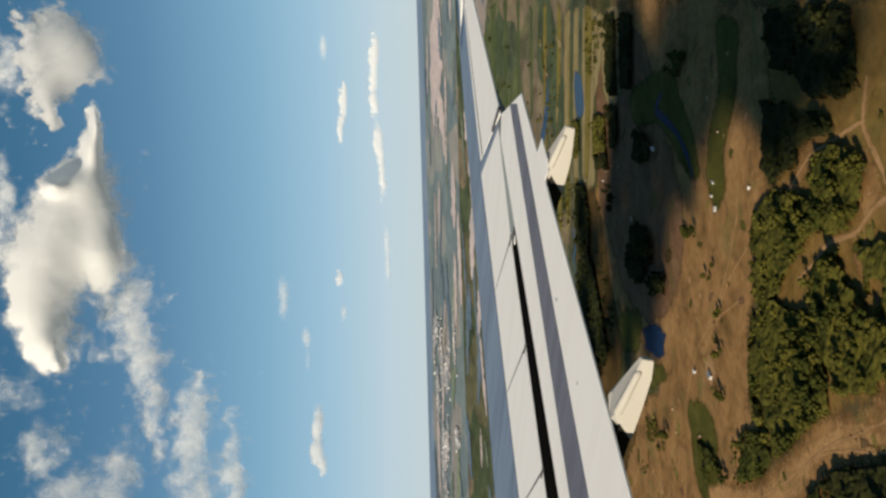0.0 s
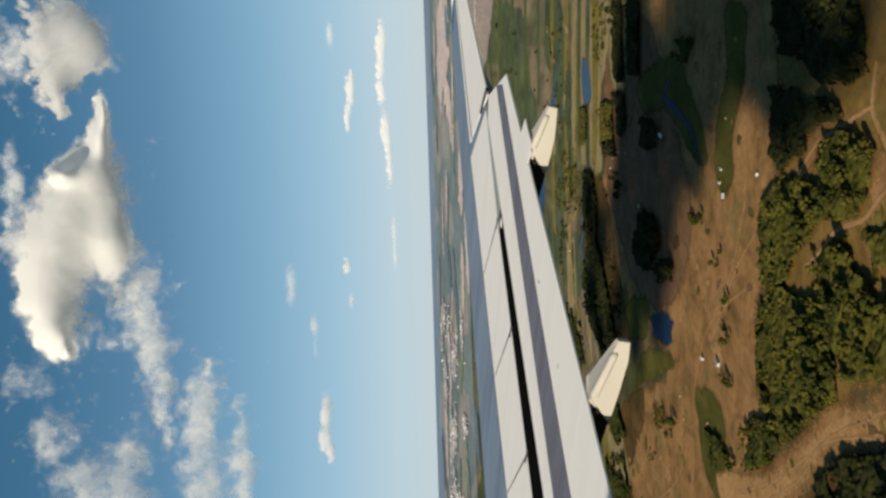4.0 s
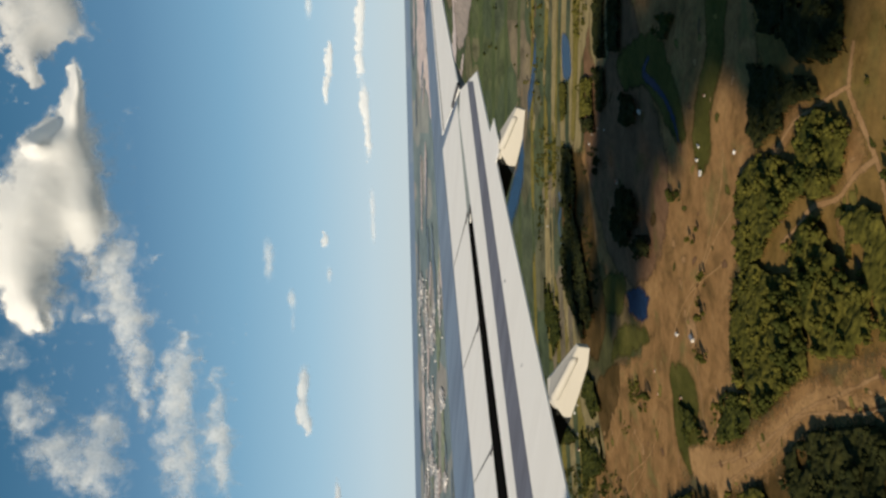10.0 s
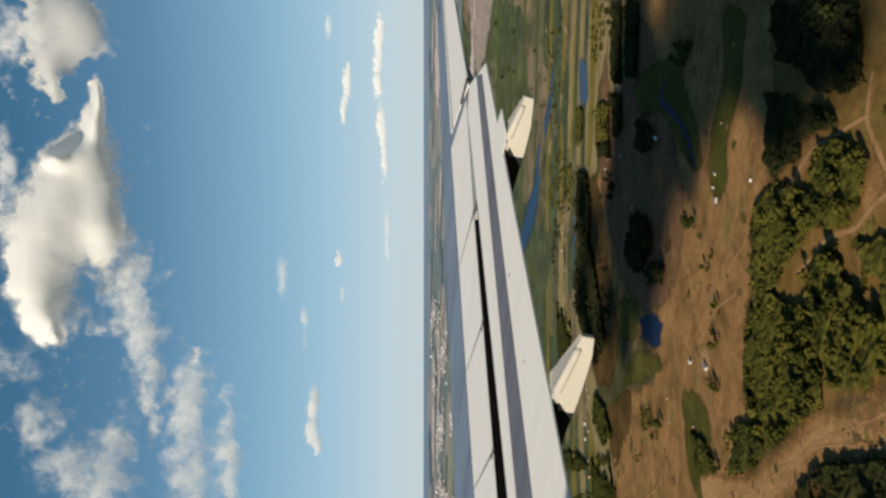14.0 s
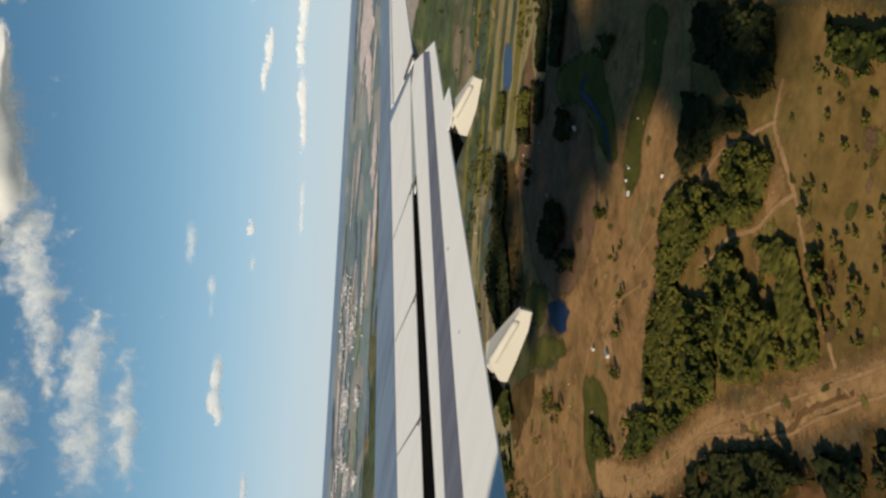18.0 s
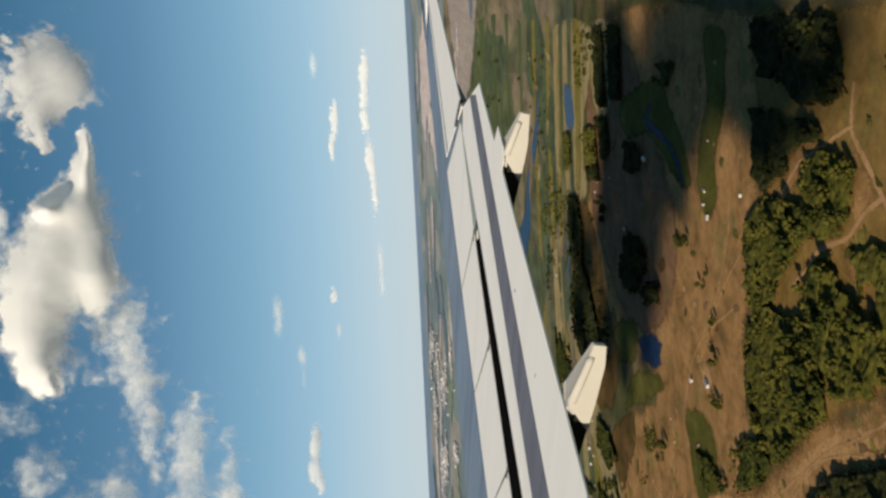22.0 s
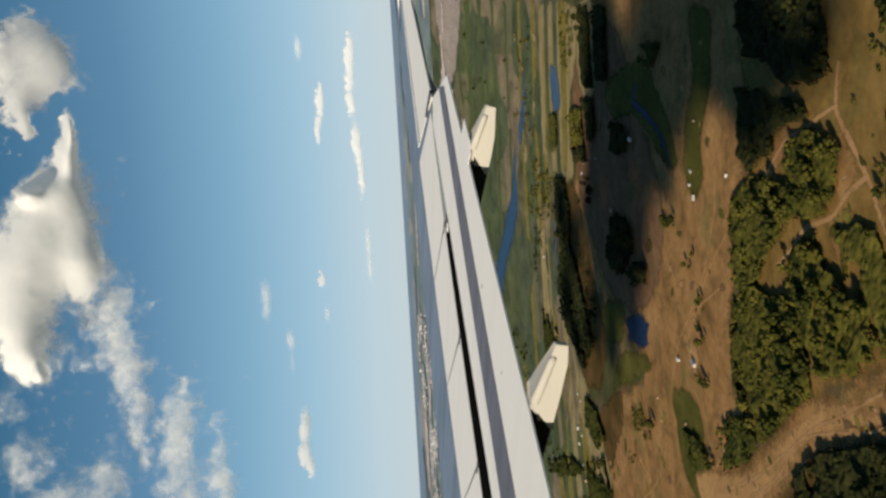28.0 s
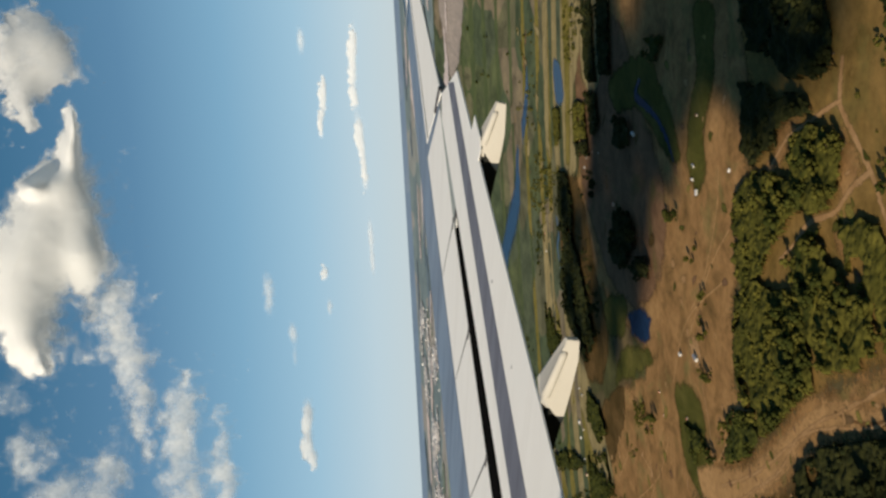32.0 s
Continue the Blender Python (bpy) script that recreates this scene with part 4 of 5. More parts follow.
    bm = bmesh.new()
    rings = []
    for u, r in ((0.0, 0.004), (0.03, 0.03), (0.1, 0.036), (0.5, 0.04), (1.0, 0.044)):
        c = a.lerp(b, u)
        rings.append([bm.verts.new(c + Vector((-0.8 * r * math.cos(k), 0, 0)) + side * r * math.sin(k)) for k in (math.pi * (i - 4) / 8 for i in range(9))])
    for p, q in zip(rings, rings[1:]):
        for i in range(8):
            bm.faces.new((p[i], p[i + 1], q[i + 1], q[i]))
    bm.faces.new(rings[-1])
    bmesh.ops.recalc_face_normals(bm, faces=bm.faces)
    part("spine", bm, M_CREAM, body, "smooth rounded rib", smooth=True)


fairing(9.45, (3.55, -1.125), [(3.584, -1.23), (3.953, -1.212), (4.181, -1.173), (4.435, -1.119)], (4.092, -0.925), (3.955, -0.945), 0.44)
fairing(6.05, (4.474, -1.357), [(4.50, -1.467), (4.707, -1.467), (5.082, -1.409), (5.442, -1.341)], (5.113, -1.15), (5.01, -1.165), 0.44)

# fuselage behind the window, closing the place
bm = bmesh.new()
rows = []
for y in (-16, -8, -2, 0, 2, 8, 14):
    rows.append([bm.verts.new((-2.78 + 2.05 * math.cos(a), y, EYE - 0.1 + 2.45 * math.sin(a))) for a in (math.tau * k / 40 for k in range(40))])
for a, b in zip(rows, rows[1:]):
    for i in range(40):
        j = (i + 1) % 40
        bm.faces.new((a[i], a[j], b[j], b[i]))
bm.faces.new(rows[0])
bm.faces.new(rows[-1][::-1])
bmesh.ops.recalc_face_normals(bm, faces=bm.faces)
part("fuselage", bm, M_HULL, airliner, "white fuselage", smooth=True)

# ---- clouds ----
def way(az, el):
    a, e = radians(az), radians(el)
    return Vector((math.cos(e) * math.cos(a), math.cos(e) * math.sin(a), math.sin(e)))


def cloud(blobs, dist, material, label, step=0.12, rough=0.5, puff=0.8, seed=1, group="", lobed=0, crisp=0.5, lean=0.0):
    """A cloud body: lobes (bearing, height, half widths, all in degrees from the eye, placed to fit the camera's view)
    merged, torn at the rim by noise, swelling towards the viewer and flatter behind."""
    rng = random.Random(seed)
    blobs = [tuple(b) if len(b) > 4 else (*b, 1.0) for b in blobs]
    main = len(blobs)
    if lobed:
        for a, e, w, h, k in blobs[:main]:
            for _ in range(round(5 * w)):
                u, r = rng.uniform(-1, 1), rng.uniform(0.25, 0.55) * min(1.0, h)
                blobs.append((a + u * w, e + h * (rng.uniform(0.55, 0.95) - 0.35 * u * u), r * rng.uniform(1.0, 1.5), r, 0.5 * k))
    off = Vector((seed * 13.7, seed * 7.3, seed * 3.1))
    a0 = min(b[0] - b[2] * 1.7 for b in blobs)
    a1 = max(b[0] + b[2] * 1.7 for b in blobs)
    e0 = min(b[1] - b[3] * 1.7 for b in blobs)
    e1 = max(b[1] + b[3] * 1.7 for b in blobs)
    na, ne = int((a1 - a0) / step) + 2, int((e1 - e0) / step) + 2
    size = sum(min(b[2], b[3]) for b in blobs[:main]) / main
    eye = Vector((0, 0, EYE))
    idx, verts, vals = {}, [], []
    for i in range(na):
        for j in range(ne):
            az, el = a0 + i * step, e0 + j * step
            p = Vector((az / size, el / size, 0)) + off
            wob = rough * size * 0.5
            wa = az + wob * noise.noise(p * 0.9) + wob * 0.5 * noise.noise(p * 2.1) + wob * 0.28 * noise.noise(p * 5.2)
            we = el + wob * noise.noise(p * 0.9 + Vector((0, 9, 4))) + wob * 0.5 * noise.noise(p * 2.1 + Vector((3, 1, 8))) + wob * 0.28 * noise.noise(p * 5.2 + Vector((2, 6, 1)))
            thick = up = core = tilt = 0.0
            for which, b in enumerate(blobs):
                u, v = (wa - b[0]) / b[2], (we - b[1]) / b[3]
                g = b[4] * math.exp(-1.5 * (u * u + v * v))
                thick += g
                up += g * v
                core += (which < main) * b[4] * math.exp(-1.1 * (((az - b[0]) / b[2]) ** 2 + ((el - b[1]) / b[3]) ** 2))
                tilt += (which < main) * (el - b[1]) / b[3] * b[4] * math.exp(-1.1 * (((az - b[0]) / b[2]) ** 2 + ((el - b[1]) / b[3]) ** 2))
            up /= thick + 1e-6
            tilt /= core + 1e-6
            thick = thick if thick < 0.7 else 0.7 + 0.9 * math.tanh((thick - 0.7) / 0.9)
            # crisp above, fraying below
            d = (thick - 0.06) * (1.05 + crisp * max(-0.75, min(1, up))) + 0.2 * rough * noise.fractal(p * 2.5, 0.8, 2.0, 5)
            if d > 0.0:
                billow = sum(k * noise.noise(p * f + Vector((0, 0, f))) for f, k in ((0.45, 0.2), (1.1, 0.035), (2.3, 0.01)))
                bulge = puff * (1.5 * math.tanh(core / 1.5) + lobed * (billow + lean * math.tanh(tilt)) * min(1, core))
                idx[i, j] = len(verts)
                verts.append(eye + way(az, el) * dist * (1 - radians(size) * bulge * 1.3))
                vals.append(min(1.0, d))
    faces = []
    for (i, j) in list(idx):
        c = [(i, j), (i + 1, j), (i + 1, j + 1), (i, j + 1)]
        if all(k in idx for k in c):
            faces.append([idx[k] for k in c])
    # closed behind by a flatter skin
    n = len(verts)
    edge = {}
    for f in faces:
        for k in range(4):
            e = (f[k], f[(k + 1) % 4])
            edge[e] = 1
    for v, d in list(zip(verts, vals)):
        back_dir = (v - eye).normalized()
        verts.append(eye + back_dir * dist * (1 + radians(size) * 0.25 * d + 0.0004))
        vals.append(d)
    faces += [[k + n for k in f[::-1]] for f in faces]
    faces += [[b, a, a + n, b + n] for a, b in edge if (b, a) not in edge]
    mid = sum(verts, Vector()) / len(verts)
    ob = from_lists("cloud", [v - mid for v in verts], faces, material, smooth=True)
    ob.location = mid
    at = ob.data.attributes.new("cover", "FLOAT", "POINT")
    at.data.foreach_set("value", vals)
    return tagged(ob, label, "cloud", group)


cloud([(20.49, 20.39, 1.33, 0.45), (22.3, 20.72, 1.5, 0.72), (24.4, 21.45, 1.4, 1.65), (24.7, 23.0, 0.55, 0.75), (26.49, 21.82, 1.85, 2.60), (28.89, 22.57, 2.04, 3.14), (31.10, 23.31, 1.85, 2.54), (33.31, 23.92, 1.70, 1.84), (35.16, 23.58, 1.33, 1.30), (36.38, 22.99, 0.81, 0.56), (29.08, 20.28, 2.22, 1.30, 0.5), (25.40, 19.87, 3.15, 1.56, 0.4), (30.20, 19.48, 3.15, 1.47, 0.3), (34.26, 21.56, 1.85, 1.27, 0.3)],
      4400, M_CLOUD, "large bright white cumulus cloud with a grey base", 0.06, 0.65, 1.25, 3, lobed=0.6, crisp=0.9, lean=0.6)
cloud([(15.04, 21.39, 1.84, 1.96), (16.94, 21.88, 1.77, 1.82), (18.70, 22.79, 1.55, 1.24), (20.01, 22.86, 0.96, 0.56), (16.42, 20.74, 1.66, 1.34), (15.72, 23.58, 2.21, 0.79, 0.6)], 4500, M_GREYCLOUD, "ragged grey-white cumulus cloud", 0.07, 1.1, 0.9, 5, lobed=0.5, crisp=0.6, lean=0.45)
cloud([(32.05, 19.16, 1.93, 1.71), (35.02, 18.47, 2.96, 1.19), (38.32, 17.72, 3.41, 1.07), (41.21, 17.27, 1.93, 0.60), (35.37, 19.94, 1.26, 1.37, 0.7)], 4600, M_WISP, "thin ragged white cloud wisp", 0.10, 0.75, 0.4, 7)
cloud([(39.43, 15.16, 2.11, 1.24), (42.30, 15.39, 3.82, 1.34), (45.82, 14.53, 2.96, 1.59), (42.33, 12.83, 2.56, 0.74), (45.15, 12.37, 2.34, 0.81), (37.54, 14.70, 0.59, 0.35)], 4600, M_WISP, "thin streaky white cloud", 0.10, 0.75, 0.4, 9)
cloud([(41.69, 23.59, 1.70, 1.60), (44.36, 21.72, 1.92, 2.27), (42.97, 19.30, 2.55, 1.05), (45.77, 19.73, 1.70, 2.11), (37.89, 24.86, 1.70, 1.75, 0.6)], 4600, M_WISP, "ragged torn cloud shreds", 0.11, 0.85, 0.35, 11)
cloud([(16.76, 25.01, 2.94, 1.16), (25.00, 25.75, 2.55, 0.86), (28.31, 26.16, 1.70, 0.59)], 4650, M_WISP, "thin cloud shreds high up", 0.12, 0.8, 0.3, 13)
cloud([(40.41, 7.44, 1.11, 0.47), (42.22, 7.55, 1.11, 0.47), (43.30, 7.17, 0.74, 0.33)], 4500, M_PUFF, "small bright cumulus puff", 0.035, 0.35, 0.6, 15, lobed=1, group="fair-weather cloudlets")
cloud([(31.31, 5.97, 0.59, 0.29)], 4500, M_PUFF, "tiny white cumulus puff", 0.035, 0.35, 0.6, 17, lobed=1, group="fair-weather cloudlets")
cloud([(35.08, 8.20, 0.74, 0.33), (36.56, 8.16, 0.89, 0.22, 0.6)], 4550, M_VEIL, "faint pale cloudlet in haze", 0.06, 0.6, 0.5, 19, group="fair-weather cloudlets")
cloud([(32.48, 9.61, 1.49, 0.43)], 4550, M_VEIL, "faint pale cloud veil", 0.06, 0.7, 0.5, 21, group="fair-weather cloudlets")
cloud([(33.61, 5.79, 0.59, 0.22)], 4550, M_VEIL, "faint pale cloudlet in haze", 0.06, 0.6, 0.5, 23, group="fair-weather cloudlets")
cloud([(20.03, 5.38, 1.34, 0.29), (21.64, 5.64, 0.97, 0.22), (19.14, 5.25, 0.74, 0.18)], 4550, M_PUFF, "small flat white cloud", 0.035, 0.4, 0.6, 25, lobed=1, group="fair-weather cloudlets")
cloud([(17.91, 3.32, 1.56, 0.37), (19.96, 3.36, 0.82, 0.33), (22.37, 3.14, 1.56, 0.37), (24.74, 2.99, 1.49, 0.30), (16.35, 3.14, 1.12, 0.30)], 4600, M_PUFF, "long low chain of cumulus clouds", 0.035, 0.35, 0.6, 27, lobed=1, group="fair-weather cloudlets")
cloud([(29.17, 2.85, 1.49, 0.22), (30.84, 2.83, 0.89, 0.19)], 4650, M_VEIL, "faint low cloud streak", 0.05, 0.6, 0.5, 29, group="fair-weather cloudlets")
cloud([(16.34, 6.48, 0.89, 0.29)], 4600, M_VEIL, "faint pale cloudlet in haze", 0.06, 0.5, 0.5, 31, group="fair-weather cloudlets")
cloud([(47.70, 5.34, 1.12, 0.29)], 4600, M_PUFF, "small white cloud over haze", 0.05, 0.5, 0.6, 33, group="fair-weather cloudlets")


# ---- trees ----
def lump(bm, c, r, rng, detail=1):
    made = bmesh.ops.create_icosphere(bm, subdivisions=detail, radius=1.0)
    s = Vector((r * rng.uniform(0.8, 1.25), r * rng.uniform(0.8, 1.25), r * rng.uniform(0.65, 1.0)))
    for v in made["verts"]:
        k = 1 + rng.uniform(-0.2, 0.2)
        v.co = Vector((v.co.x * s.x * k, v.co.y * s.y * k, v.co.z * s.z * k)) + c


def crown_mesh(seed, lumps, tall, detail=1):
    """A ragged crown about 1 wide and tall high, over a bare stem."""
    rng = random.Random(seed)
    bm = bmesh.new()
    for i in range(lumps):
        u = (i + 0.5) / lumps
        a = i * 2.4 + rng.uniform(-0.5, 0.5)
        r = 0.36 * math.sin(math.pi * (0.18 + 0.74 * u)) * rng.uniform(0.55, 1.1)
        lump(bm, Vector((r * math.cos(a), r * math.sin(a), tall * (0.34 + 0.55 * u))), rng.uniform(0.13, 0.24), rng, detail)
    for _ in range(lumps * 3):
        a, u = rng.uniform(0, math.tau), rng.uniform(0.25, 1.0)
        r = 0.5 * math.sin(math.pi * (0.15 + 0.72 * u)) * rng.uniform(0.85, 1.1)
        p = Vector((r * math.cos(a), r * math.sin(a), tall * (0.32 + 0.62 * u)))
        q = [p + Vector([rng.uniform(-0.09, 0.09) for _ in range(3)]) for _ in range(4)]
        bm.faces.new([bm.verts.new(v) for v in q[:3]])
    me = bpy.data.meshes.new("crown")
    bm.to_mesh(me)
    bm.free()
    me.polygons.foreach_set("use_smooth", [True] * len(me.polygons))
    return me


def trunk_mesh(seed, tall):
    rng = random.Random(seed)
    bm = bmesh.new()
    def limb(a, b, r0, r1):
        d = (b - a).normalized()
        s = d.orthogonal().normalized()
        w = d.cross(s)
        r = []
        for p, rad in ((a, r0), ((a + b) / 2 + s * 0.01, (r0 + r1) / 2), (b, r1)):
            r.append([bm.verts.new(p + (s * math.cos(k) + w * math.sin(k)) * rad) for k in (math.tau * i / 6 for i in range(6))])
        for u, v in zip(r, r[1:]):
            for i in range(6):
                j = (i + 1) % 6
                bm.faces.new((u[i], u[j], v[j], v[i]))
        bm.faces.new(r[-1])
    limb(Vector((0, 0, -0.02)), Vector((0.02, 0.01, tall * 0.6)), 0.045, 0.02)
    for k in range(4):
        a = k * 1.7 + rng.uniform(0, 1)
        z = tall * (0.28 + 0.08 * k)
        limb(Vector((0.01, 0, z)), Vector((0.26 * math.cos(a), 0.26 * math.sin(a), z + tall * 0.2)), 0.02, 0.007)
    me = bpy.data.meshes.new("trunk")
    bm.to_mesh(me)
    bm.free()
    return me


LEAVES = (M_LEAF, M_LEAF_DARK, M_LEAF_SHADED)
KINDS = [(crown_mesh(40 + k, 13, tall), trunk_mesh(60 + k, tall)) for k, tall in enumerate((0.95, 1.1, 1.3, 0.85, 1.05, 1.15, 1.0))]
LIGHT = [crown_mesh(80 + k, 7, tall) for k, tall in enumerate((0.9, 1.05, 1.25, 0.8))]
for k, (c, t) in enumerate(KINDS):
    c.materials.append(M_LEAF_SHADED if k > 4 else M_LEAF if k % 2 == 0 else M_LEAF_DARK)
    t.materials.append(M_BARK)


def tree(x, y, size, kind, turn, label):
    base = new("tree")
    base.location = (x, y, ground_z(x, y))
    base.rotation_euler = (0, 0, turn)
    base.scale = (size, size, size)
    for name, me in zip(("crown", "trunk"), KINDS[kind]):
        o = new(name, me)
        o.parent = base
    return tagged(base, label, "tree", "trees of the valley")


def canopy(ring, size, label, seed, dark, keep):
    """A closed canopy over an area: crowns shoulder to shoulder, uneven in height, with gaps and a ragged edge."""
    step = max(1.7, size * 0.14)
    off = Vector((seed * 3.7, seed * 9.1, 0))
    x0, x1 = min(p[0] for p in ring) - 6, max(p[0] for p in ring) + 6
    y0, y1 = min(p[1] for p in ring) - 6, max(p[1] for p in ring) + 6
    nx, ny = int((x1 - x0) / step) + 2, int((y1 - y0) / step) + 2
    high = {}
    gate = -0.2 - 0.75 * (keep - 0.6)
    for i in range(nx):
        for j in range(ny):
            x, y = x0 + i * step, y0 + j * step
            q = Vector((x, y, 0))
            wx, wy = x + 9 * noise.noise(q * 0.035 + off) + 3 * noise.noise(q * 0.12), y + 9 * noise.noise(q * 0.035 - off) + 3 * noise.noise(q * 0.12 + off)
            if not inside(wx, wy, ring) or noise.fractal(q * 0.014 + off, 1.0, 2.0, 3) < gate:
                continue
            if any((x - cx) ** 2 + (y - cy) ** 2 < r * r for cx, cy, r in CLEAR):
                continue
            d = noise.voronoi(q / (size * 0.62) + off)[0][0]
            crown = math.sqrt(max(0.0, 1 - d * d * 1.6))
            high[i, j] = size * (0.45 + 0.30 * crown + 0.34 * noise.noise(q * 0.06 + off) + 0.12 * noise.noise(q * 0.16) + 0.08 * noise.noise(q * 0.4))
    idx, verts, faces = {}, [], []
    for (i, j) in high:
        ring4 = [(i, j), (i + 1, j), (i + 1, j + 1), (i, j + 1)]
        f = []
        for k in ring4:
            if k not in idx:
                x, y = x0 + k[0] * step, y0 + k[1] * step
                q = Vector((x, y, 3.0)) * 0.4
                jx, jy = 0.45 * step * noise.noise(q), 0.45 * step * noise.noise(q + Vector((7, 3, 0)))
                idx[k] = len(verts)
                verts.append((x + jx, y + jy, ground_z(x, y) + high.get(k, 0.25 if k in high else -0.3)))
            f.append(idx[k])
        faces.append(f)
    if faces:
        tagged(from_lists("woodland", verts, faces, LEAVES[int(dark)], smooth=True), label, "woodland", kind="stuff")


def wood(ring, spacing, size, label, seed, dark=False, keep=1.0, singles=0):
    """Trees over an area: some as single things; close woods have a canopy between them, loose ones a mass of growth."""
    rng = random.Random(seed)
    size *= 0.84
    close = spacing < 14 and keep >= 0.55 and size > 9
    spacing *= 1.5 if close else 0.84
    spots = [p for p in scatter(ring, spacing, rng) if rng.random() < keep and noise.noise(Vector((p[0] * 0.035, p[1] * 0.035, seed * 1.7))) > -0.24 and all((p[0] - x) ** 2 + (p[1] - y) ** 2 > r * r for x, y, r in CLEAR)]
    spots.sort(key=lambda p: math.hypot(*p))
    for x, y in spots[:singles]:
        s = size * rng.choice((0.55, 0.75, 0.9, 1.1, 1.45)) * rng.uniform(0.85, 1.15)
        tree(x, y, s, rng.choice(((0, 1, 2, 4), (1, 3), (5, 6))[int(dark)]), rng.uniform(0, 6.28), "broad dark green tree in the wood" if dark else "olive-green tree with a ragged crown")
    if close:
        canopy(ring, size * 0.8, label, seed, dark, keep)
    verts, faces = [], []
    for x, y in spots[singles:]:
        me = rng.choice(LIGHT)
        s, a = size * rng.choice((0.45, 0.6, 0.75, 0.9, 1.05, 1.3)) * rng.uniform(0.85, 1.15), rng.uniform(0, 6.28)
        ca, sa, n, z = math.cos(a) * s, math.sin(a) * s, len(verts), ground_z(x, y)
        verts += [(x + v.co.x * ca - v.co.y * sa, y + v.co.x * sa + v.co.y * ca, z - 0.2 * s + v.co.z * s) for v in me.vertices]
        faces += [tuple(k + n for k in p.vertices) for p in me.polygons]
    if verts:
        tagged(from_lists("woodland", verts, faces, LEAVES[int(dark)], smooth=True), label, "woodland", kind="stuff")


wood([(756, 518), (726, 485), (654, 445), (622, 438), (598, 456), (582, 468), (571, 496), (601, 547), (652, 618), (695, 616), (736, 588)], 8.0, 13.0, "dense olive wood beside the clearing", 1, singles=28)
wood([(654, 445), (627, 446), (607, 487), (577, 495), (594, 530), (637, 511), (660, 475)], 8.0, 14.0, "dark green belt inside the wood", 2, dark=True, singles=10)
wood([(656, 393), (614, 361), (596, 374), (549, 380), (516, 371), (498, 403), (545, 458), (576, 469), (611, 453), (650, 443)], 8.6, 12.5, "olive wood in rows with gaps", 3, keep=0.68, singles=25)
wood([(650, 395), (630, 377), (598, 403), (594, 453), (630, 442)], 8.4, 13.0, "dark green belt along the rows", 4, dark=True, keep=0.9, singles=7)
wood([(798, 415), (763, 379), (704, 350), (679, 343), (657, 365), (679, 397), (699, 441), (740, 502), (771, 486), (789, 448)], 8.0, 13.0, "dense olive wood between two tracks", 5, singles=24)
wood([(688, 304), (667, 285), (637, 276), (609, 284), (596, 302), (611, 331), (638, 363), (665, 352), (686, 329)], 8.2, 13.0, "olive wood between two tracks", 6, keep=0.95, singles=18)
wood([(688, 325), (676, 299), (656, 300), (647, 338), (650, 361), (671, 367)], 8.4, 13.5, "dark edge of the wood between two tracks", 7, dark=True, singles=7)
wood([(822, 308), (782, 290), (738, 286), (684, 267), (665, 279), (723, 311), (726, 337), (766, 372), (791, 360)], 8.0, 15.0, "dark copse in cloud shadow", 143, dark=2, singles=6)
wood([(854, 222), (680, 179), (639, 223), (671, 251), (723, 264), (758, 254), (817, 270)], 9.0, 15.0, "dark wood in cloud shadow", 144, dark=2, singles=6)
wood([(727, 651), (679, 615), (646, 620), (667, 677), (716, 718), (714, 683)], 8.0, 12.5, "dark green copse beside the track", 145, dark=True, singles=7)
wood([(659, 599), (607, 547), (607, 573), (645, 614)], 8.4, 12.0, "copse beside the sandy track", 146, singles=6)
wood([(591, 339), (533, 312), (495, 295), (456, 361), (494, 400), (517, 370), (547, 375)], 10.0, 11.0, "olive wood on dry ground", 147, keep=0.65, singles=7)
wood([(637, 263), (612, 244), (584, 273), (583, 305), (600, 294)], 14.0, 9.0, "low scrub beside the track", 148, keep=0.5, singles=4)
wood([(762, 700), (725, 666), (709, 685), (739, 715)], 11.0, 8.0, "thin brown bushes on bare soil", 9, keep=0.6, singles=4)
wood([(784, 754), (762, 734), (714, 712), (750, 748)], 9.0, 10.0, "dark bushes at the track", 10, dark=True, singles=3)
wood([(575, 589), (572, 559), (557, 534), (523, 506), (480, 465), (413, 430), (428, 449), (430, 475), (429, 498), (416, 491), (416, 530), (398, 540), (470, 621), (496, 602), (532, 617), (559, 608)], 9.0, 13.5, "dark dense wood with gaps", 138, dark=2, keep=0.95, singles=21)
wood([(416, 530), (416, 491), (382, 472), (355, 438), (320, 356), (273, 420), (387, 556)], 9.0, 13.5, "dark dense wood with clearings", 139, dark=2, keep=0.95, singles=10)
wood([(417, 425), (373, 353), (337, 296), (316, 327), (373, 411), (409, 428)], 9.0, 13.0, "dark green wood below the track", 140, dark=2, keep=0.8, singles=4)
wood([(660, 745), (626, 688), (592, 662), (566, 670), (554, 716), (625, 796)], 8.5, 12.0, "olive wood at the foot of the clearing", 141, keep=0.75, singles=10)
wood([(828, 957), (759, 844), (694, 802), (659, 834), (839, 1038)], 8.5, 12.0, "olive wood at the foot of the clearing", 142, keep=0.75, singles=8)
wood([(563, 267), (541, 262), (537, 286), (545, 290)], 13.0, 9.0, "row of bushes beside the track", 149, keep=0.8, singles=6)
wood([(553, 307), (531, 302), (530, 327), (544, 332)], 15.0, 9.0, "loose bushes beside the track", 150, keep=0.7, singles=4)
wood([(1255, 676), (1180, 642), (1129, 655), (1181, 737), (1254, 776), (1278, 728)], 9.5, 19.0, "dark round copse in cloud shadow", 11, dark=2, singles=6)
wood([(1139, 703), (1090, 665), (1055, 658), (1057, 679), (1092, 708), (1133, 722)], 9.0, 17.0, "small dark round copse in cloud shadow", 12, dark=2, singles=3)
